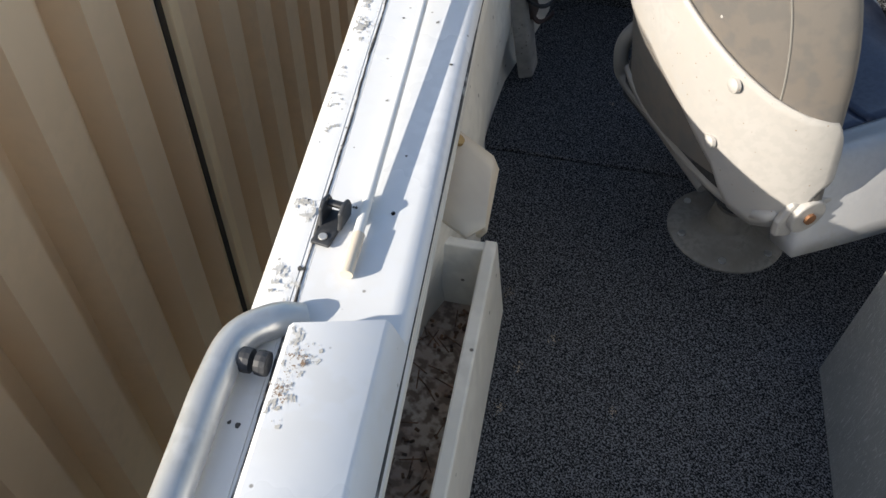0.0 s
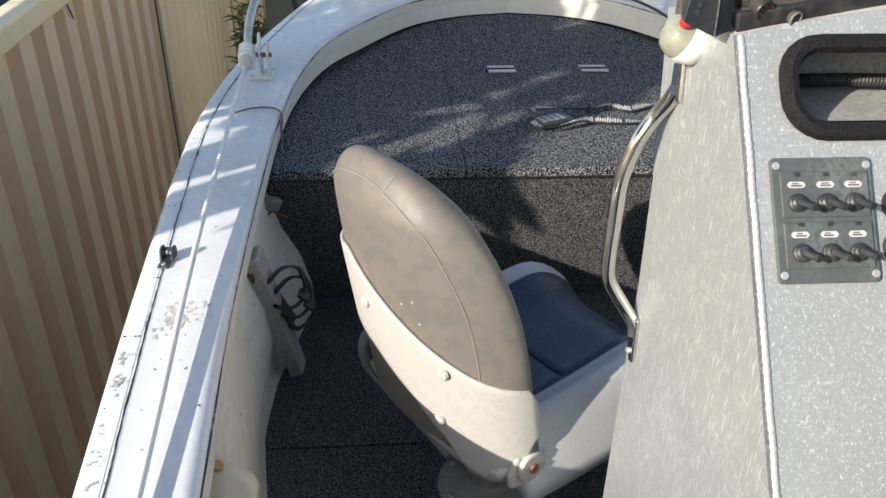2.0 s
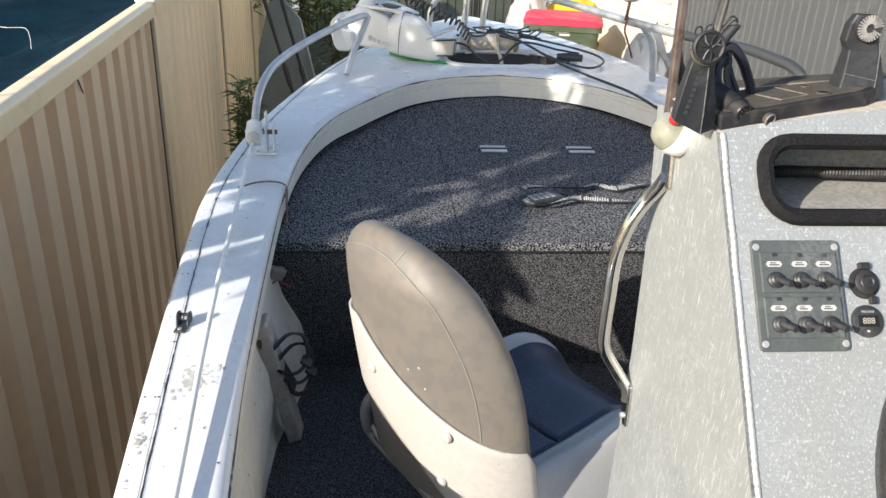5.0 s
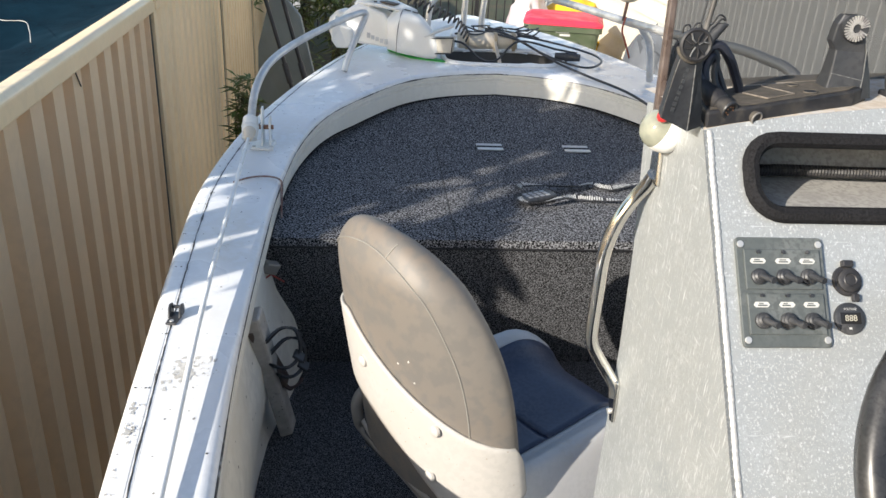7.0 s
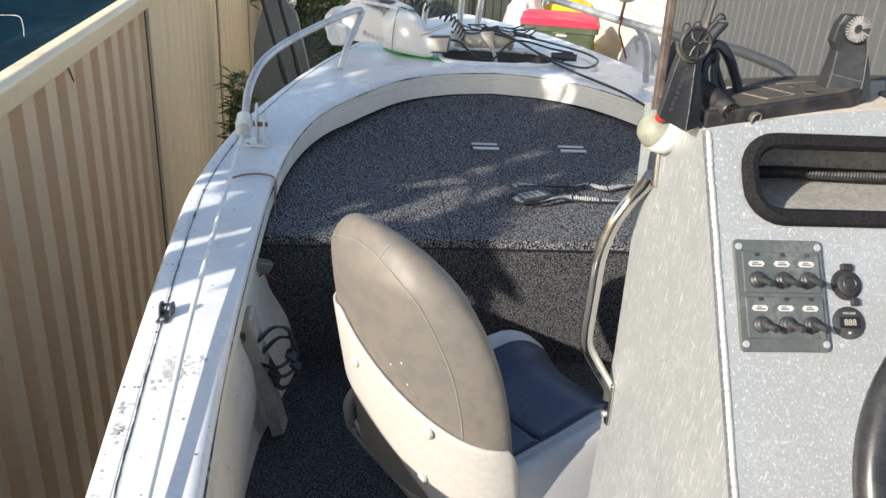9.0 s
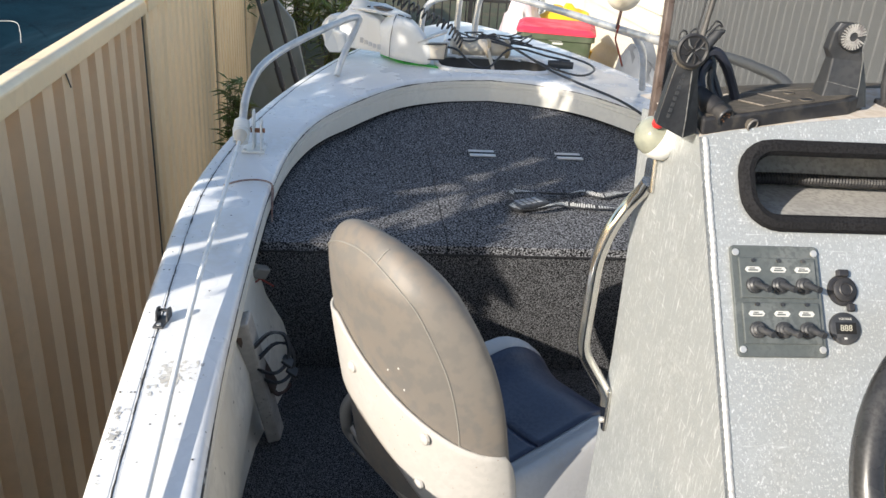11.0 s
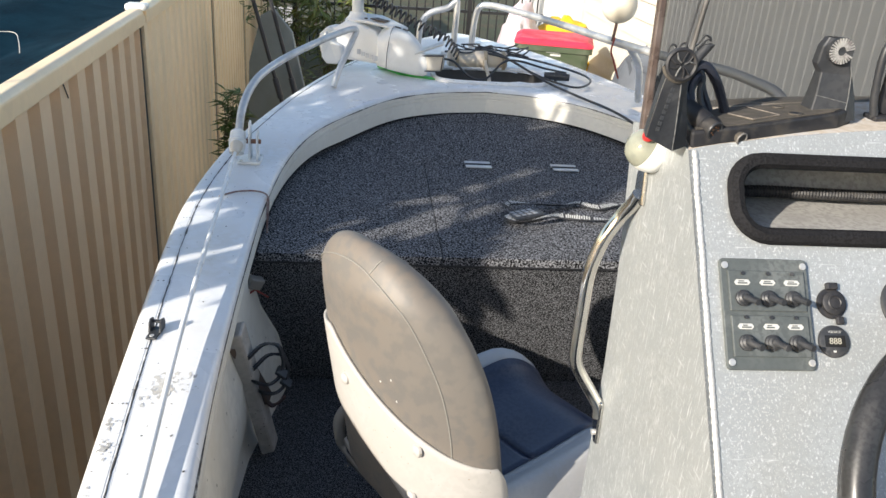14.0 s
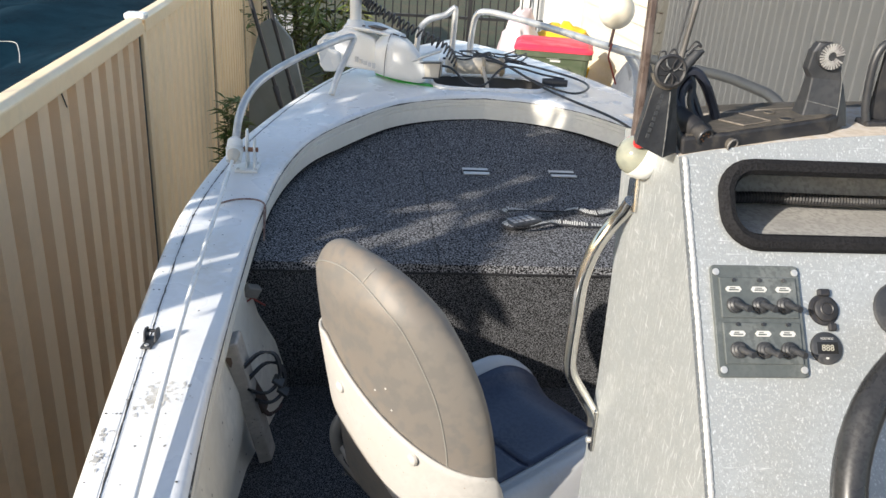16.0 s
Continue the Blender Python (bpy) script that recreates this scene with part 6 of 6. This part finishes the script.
def wheelie_bin(m):
    ob = thing("wheelie_bin", m, "dark green wheelie bin with a red lid", "bin")
    rows = []
    for z, w, d in ((0.10, 0.22, 0.25), (0.5, 0.25, 0.29), (0.95, 0.28, 0.33), (0.955, 0.30, 0.35), (1.01, 0.30, 0.35)):
        rows.append([Vector((x * 2 * w, y * 2 * d, z)) for x, y in round_rect(1, 1, 0.09, 3)])
    part("body", loft(rows, closed=True), BIN_GREEN, ob)
    lid = loft([[Vector((x * 2 * w, y * 2 * d, z)) for x, y in round_rect(1, 1, 0.09, 3)] for z, w, d in ((1.012, 0.305, 0.36), (1.035, 0.305, 0.36), (1.065, 0.26, 0.31))], closed=True)
    lid.faces.new([lid.verts.new(Vector((x * 0.52, y * 0.62, 1.065))) for x, y in round_rect(1, 1, 0.09, 3)])
    for v in lid.verts:
        v.co.z += 0.025 * (v.co.y + 0.36)
    part("lid", lid, BIN_RED, ob, "bright red hinged lid")
    arch = [(-0.13, -0.335, 0.70), (-0.13, -0.338, 0.82), (-0.09, -0.34, 0.87), (0.09, -0.34, 0.87), (0.13, -0.338, 0.82), (0.13, -0.335, 0.70)]
    part("panel_rib", tube(smooth_line(arch, 24), 0.012, 8), BIN_GREEN, ob, smooth=True)
    part("letter_bar", box(-0.02, 0.06, -0.334, -0.330, 0.915, 0.935), LABEL_WHITE, ob)
    part("letter_bar", box(-0.05, 0.05, -0.334, -0.330, 0.945, 0.955), LABEL_WHITE, ob)
    for x in (-0.23, 0.23):
        wh = part("wheel", tube([(x - 0.03, 0.24, 0.10), (x + 0.03, 0.24, 0.10)], 0.10, 20), BLACK_PLASTIC, ob)
        part("hub", tube([(x - 0.035, 0.24, 0.10), (x + 0.035, 0.24, 0.10)], 0.035, 12), BIN_GREEN, wh)
    return ob


wheelie_bin(pose(1.90, 8.15, GROUND + 0.005, 0, 0, -13) @ Matrix.Diagonal((1.28, 0.85, 1.0, 1)))


def lumpy(name, x, y, z, sx, sy, sz, material, label, category, seed):
    """A crumpled bag or bundle."""
    bm = bmesh.new()
    bmesh.ops.create_icosphere(bm, subdivisions=4, radius=1)
    for v in bm.verts:
        d = 1 + 0.22 * noise.noise(v.co * 2 + Vector((seed, 0, 0))) + 0.10 * noise.noise(v.co * 6 + Vector((0, seed, 0)))
        v.co = Vector((v.co.x * sx * d + x, v.co.y * sy * d + y, max(v.co.z * sz * d, -sz * 0.9) + z))
    return tagged(part(name, bm, material, smooth=True), label, category)


lumpy("rubbish_bag", 1.74, 9.25, GROUND + 0.60, 0.25, 0.30, 0.64, mat("white_plastic_bag", (0.52, 0.47, 0.48), 0.4, rgb2=(0.50, 0.38, 0.42), scale=4, bump=1.0, bump_scale=14), "stacked white plastic rubbish bags behind the bin", "bag", 3)
lumpy("plastic_sack", 2.30, 9.35, GROUND + 0.56, 0.46, 0.3, 0.56, mat("yellow_plastic", (0.72, 0.45, 0.02), 0.45, rgb2=(0.60, 0.36, 0.02), scale=8, bump=1, bump_scale=20), "crumpled yellow plastic sack behind the bin", "sack", 7)
lumpy("wrapped_load", 2.25, 6.6, GROUND + 0.55, 0.24, 0.4, 0.62, mat("dark_grey_cover", (0.10, 0.11, 0.125), 0.6), "dark grey covered bundle beside the house wall", "bundle", 11)
buoy = thing("marker_buoy", Matrix.Translation((0.783, 2.55, 0.772)), "round cream vinyl buoy tied to the bow rail", "buoy")
part("ball", lathe([(0.056 * math.sin(math.pi * k / 18), 0.108 - 0.056 * math.cos(math.pi * k / 18)) for k in range(19)], 28), mat("cream_vinyl_buoy", (0.70, 0.65, 0.54), 0.45, rgb2=(0.60, 0.54, 0.42), scale=9), buoy, smooth=True)
part("rope_eye", tube([(0, 0, 0.06), (-0.004, 0, 0.02), (-0.008, -0.004, -0.004)], 0.005, 8), mat("dark_rope", (0.10, 0.06, 0.05), 0.9), buoy)
part("tie_cord", tube(smooth_line([(-0.004, -0.014, 0.01), (-0.012, -0.02, -0.03), (0.0, -0.02, -0.06), (0.03, 0.0, -0.12)], 20), 0.003, 6), mat("red_brown_cord", (0.22, 0.05, 0.04), 0.9), buoy)

# far pool-type fence
far = thing("metal_fence", Matrix(), "black tubular metal fence across the end of the yard", "fence", kind="structure")
for z in (-0.30, 0.55):
    part("fence_rail", box(-3.5, 6.5, 12.0, 12.04, z - 0.02, z + 0.02), BLACK_STEEL_AND_SHADE, far)
picket = box(-0.009, 0.009, -0.009, 0.009, 0, 1.6)
me = bpy.data.meshes.new("picket")
picket.to_mesh(me)
picket.free()
me.materials.append(BLACK_STEEL_AND_SHADE)
for k in range(84):
    ob = new("picket", me)
    ob.parent = far
    ob.location = (-3.4 + 0.118 * k, 12.02, GROUND + 0.06)
for x in (-3.5, -1.0, 1.5, 4.0, 6.5):
    part("fence_post", box(x - 0.03, x + 0.03, 11.99, 12.05, GROUND, 0.7), BLACK_STEEL_AND_SHADE, far)

# house with weatherboards, turned to the driveway
house = thing("house", Matrix(), "cream weatherboard house beyond the driveway", "house", kind="structure")
for k in range(24):
    z = GROUND + 0.17 * k
    part("weatherboard", prism([(2.57, 9.55, z), (2.530, 9.55, z), (2.566, 9.55, z + 0.185), (2.57, 9.55, z + 0.185)], (0.0, -2.55, 0)), HOUSE_CREAM, house)
part("wall", box(2.572, 2.595, 7.0, 9.55, GROUND, 3.0), HOUSE_CREAM, house)
part("end_wall", box(2.57, 7.0, 9.55, 9.75, GROUND, 3.0), HOUSE_CREAM, house)

# next door: tarpaulin, paving and dark growth seen over the fence
rows = []
for j in range(28):
    row = []
    for i in range(28):
        x, y = -1.55 - 4.6 * i / 27, 2.2 + 8.2 * j / 27
        edge = 0.16 + 0.25 * noise.noise((i * 0.18, j * 0.14, 2)) - 0.30 * (i / 27) ** 2 - 0.25 * max(0, (j - 20) / 8)
        row.append(Vector((x, y, edge + 0.05 * noise.noise((i * 0.6, j * 0.5, 5)))))
    rows.append(row)
tarp = tagged(part("tarpaulin", loft(rows), BLUE_TARP, smooth=True), "sagging navy blue tarpaulin over the neighbour's yard", "tarpaulin")
tarp.modifiers.new("thickness", "SOLIDIFY").thickness = 0.003
for x, y in ((-1.7, 2.4), (-6.0, 2.4), (-1.7, 10.2), (-6.0, 10.2)):
    part("tarp_post", box(x - 0.03, x + 0.03, y - 0.03, y + 0.03, GROUND, -0.05 if x < -3 else 0.06), BLACK_STEEL_AND_SHADE, tarp)
tagged(part("loose_thread", tube(smooth_line([(-2.72, 5.75, 0.27), (-2.40, 5.27, 0.28), (-2.20, 5.04, 0.27), (-2.06, 5.02, 0.27), (-1.95, 4.80, 0.26), (-1.84, 4.52, 0.25)], 30), 0.0022, 6), LABEL_WHITE), "frayed white thread on the tarpaulin", "thread")
tagged(part("paving", box(-9, -1.3, 11.5, 17, GROUND + 0.03, GROUND + 0.09), mat("pale_concrete", (0.42, 0.40, 0.37), 0.9, rgb2=(0.36, 0.34, 0.31), scale=2)), "pale concrete paving in the neighbour's yard", "paving", kind="structure")
bush("neighbour_shrub", -1.9, 9.2, GROUND, 0.55, 0.7, 40, 21, "leafy green shrub behind the fence", 0.16, 0.2)


# the weeping tree behind the fence that shades the bow; its curtain of leaves is described
# across the sunlight (c) and by height along it (h)
GAPS = ((-1.635, 1.645, -1.754, 1.833, 0.05), (-1.446, 1.428, -1.507, 1.589, 0.034), (-1.359, 1.277, -1.332, 1.421, 0.034), (-1.483, 1.367, -1.465, 1.452, 0.026), (-1.345, 1.434, -1.331, 1.543, 0.022), (-1.329, 1.32, -1.322, 1.4, 0.02), (-1.4, 1.352, -1.39, 1.472, 0.016))
ACROSS, ALONG, FALL = Vector((0.610, -0.793, 0)), Vector((0.793, 0.610, 0)), 0.42


def clear_sky(c, h):
    """True where the crown leaves the sun through: outside its ragged edge and in its gaps."""
    edge = float(np.interp(h, (1.13, 1.25, 1.33, 1.36, 1.405, 1.45, 1.55, 1.655, 1.775, 1.91), (-1.23, -1.12, -1.14, -1.20, -1.265, -1.26, -1.21, -1.28, -1.32, -1.4))) + 0.055 * noise.noise((h * 20, 1, 0)) + 0.02 * noise.noise((h * 70, 5, 0))
    if c > edge:
        return True
    for c0, h0, c1, h1, r in GAPS:
        q = min(max(((c - c0) * (c1 - c0) + (h - h0) * (h1 - h0)) / ((c1 - c0) ** 2 + (h1 - h0) ** 2), -0.1), 1.1)
        if math.hypot(c - c0 - q * (c1 - c0), h - h0 - q * (h1 - h0)) < 1.3 * r * (1 + 0.7 * noise.noise((c * 40, h * 12, 4))):
            return True
    if h > 1.72 and c > -1.9:
        return noise.noise((c * 22, h * 16, 9)) > 0.28
    if c < -1.9 or h < 1.25 + 0.47 * (-c - 1.30):
        return noise.noise((c * 17, h * 8, 9)) > 0.04
    return noise.noise((c * 15, h * 6, 9)) > 0.62


def shade_tree(x, y, seed):
    r = random.Random(seed)
    tree = thing("tree", Matrix.Translation((x, y, GROUND)), "weeping leafy tree standing behind the boundary fence", "tree")
    limbs, leaves = bmesh.new(), bmesh.new()
    tube(smooth_line([(0, 0, 0), (0.05, 0.03, 1.4), (0.15, 0.2, 2.6), (0.2, 0.35, 3.6)], 14), [0.13 - 0.006 * q for q in range(14)], 10, limbs)
    for k in range(CLUMPS):
        c = r.uniform(-1.55, -1.10) if k % 3 == 0 else r.uniform(-2.75, -1.25)
        low = 1.14 if c > -1.25 else 1.12 + 0.47 * (-c - 1.25)
        high = r.uniform(low, max(1.98, low + 0.2))
        a = -1.0 + r.gauss(0, 0.22)
        tip = ACROSS * c + ALONG * a + Vector((-x, -y, high - FALL * (1.0 + a) - GROUND))
        if not clear_sky(c, high) and k % 2:
            line = smooth_line([Vector((0.02, 0.02, 2.2 + 0.5 * r.random())), tip * 0.6 + Vector((0, 0, 1.2)), tip + Vector((0, 0, 0.12)), tip - Vector((0, 0, 0.08))], 14)
            tube(line, [0.010 - 0.0006 * q for q in range(14)], 5, limbs)
        for _ in range(LEAVES):
            p = tip + Vector((r.gauss(0, 0.08), r.gauss(0, 0.08), r.gauss(0, 0.10)))
            w = Vector((r.gauss(0, 0.25), r.gauss(0, 0.25), -1.0)).normalized()
            ln = r.uniform(0.06, 0.13)
            mid_ = p + w * ln * 0.5 + Vector((x, y, GROUND))
            if clear_sky(ACROSS.dot(mid_), mid_.z + FALL * (1 + ALONG.dot(mid_))):
                continue
            s_ = w.cross(Vector((r.random() - 0.5, r.random() - 0.5, 0.2))).normalized() * ln * 0.15
            leaves.faces.new([leaves.verts.new(v) for v in (p, p + w * ln * 0.5 + s_, p + w * ln, p + w * ln * 0.5 - s_)])
    part("trunk", limbs, STEM, tree, smooth=True)
    tagged(part("crown", leaves, LEAF, tree, "loose hanging crown of narrow leaves"), kind="stuff")


CLUMPS, LEAVES = 460, 46
shade_tree(-2.05, 0.75, 12)
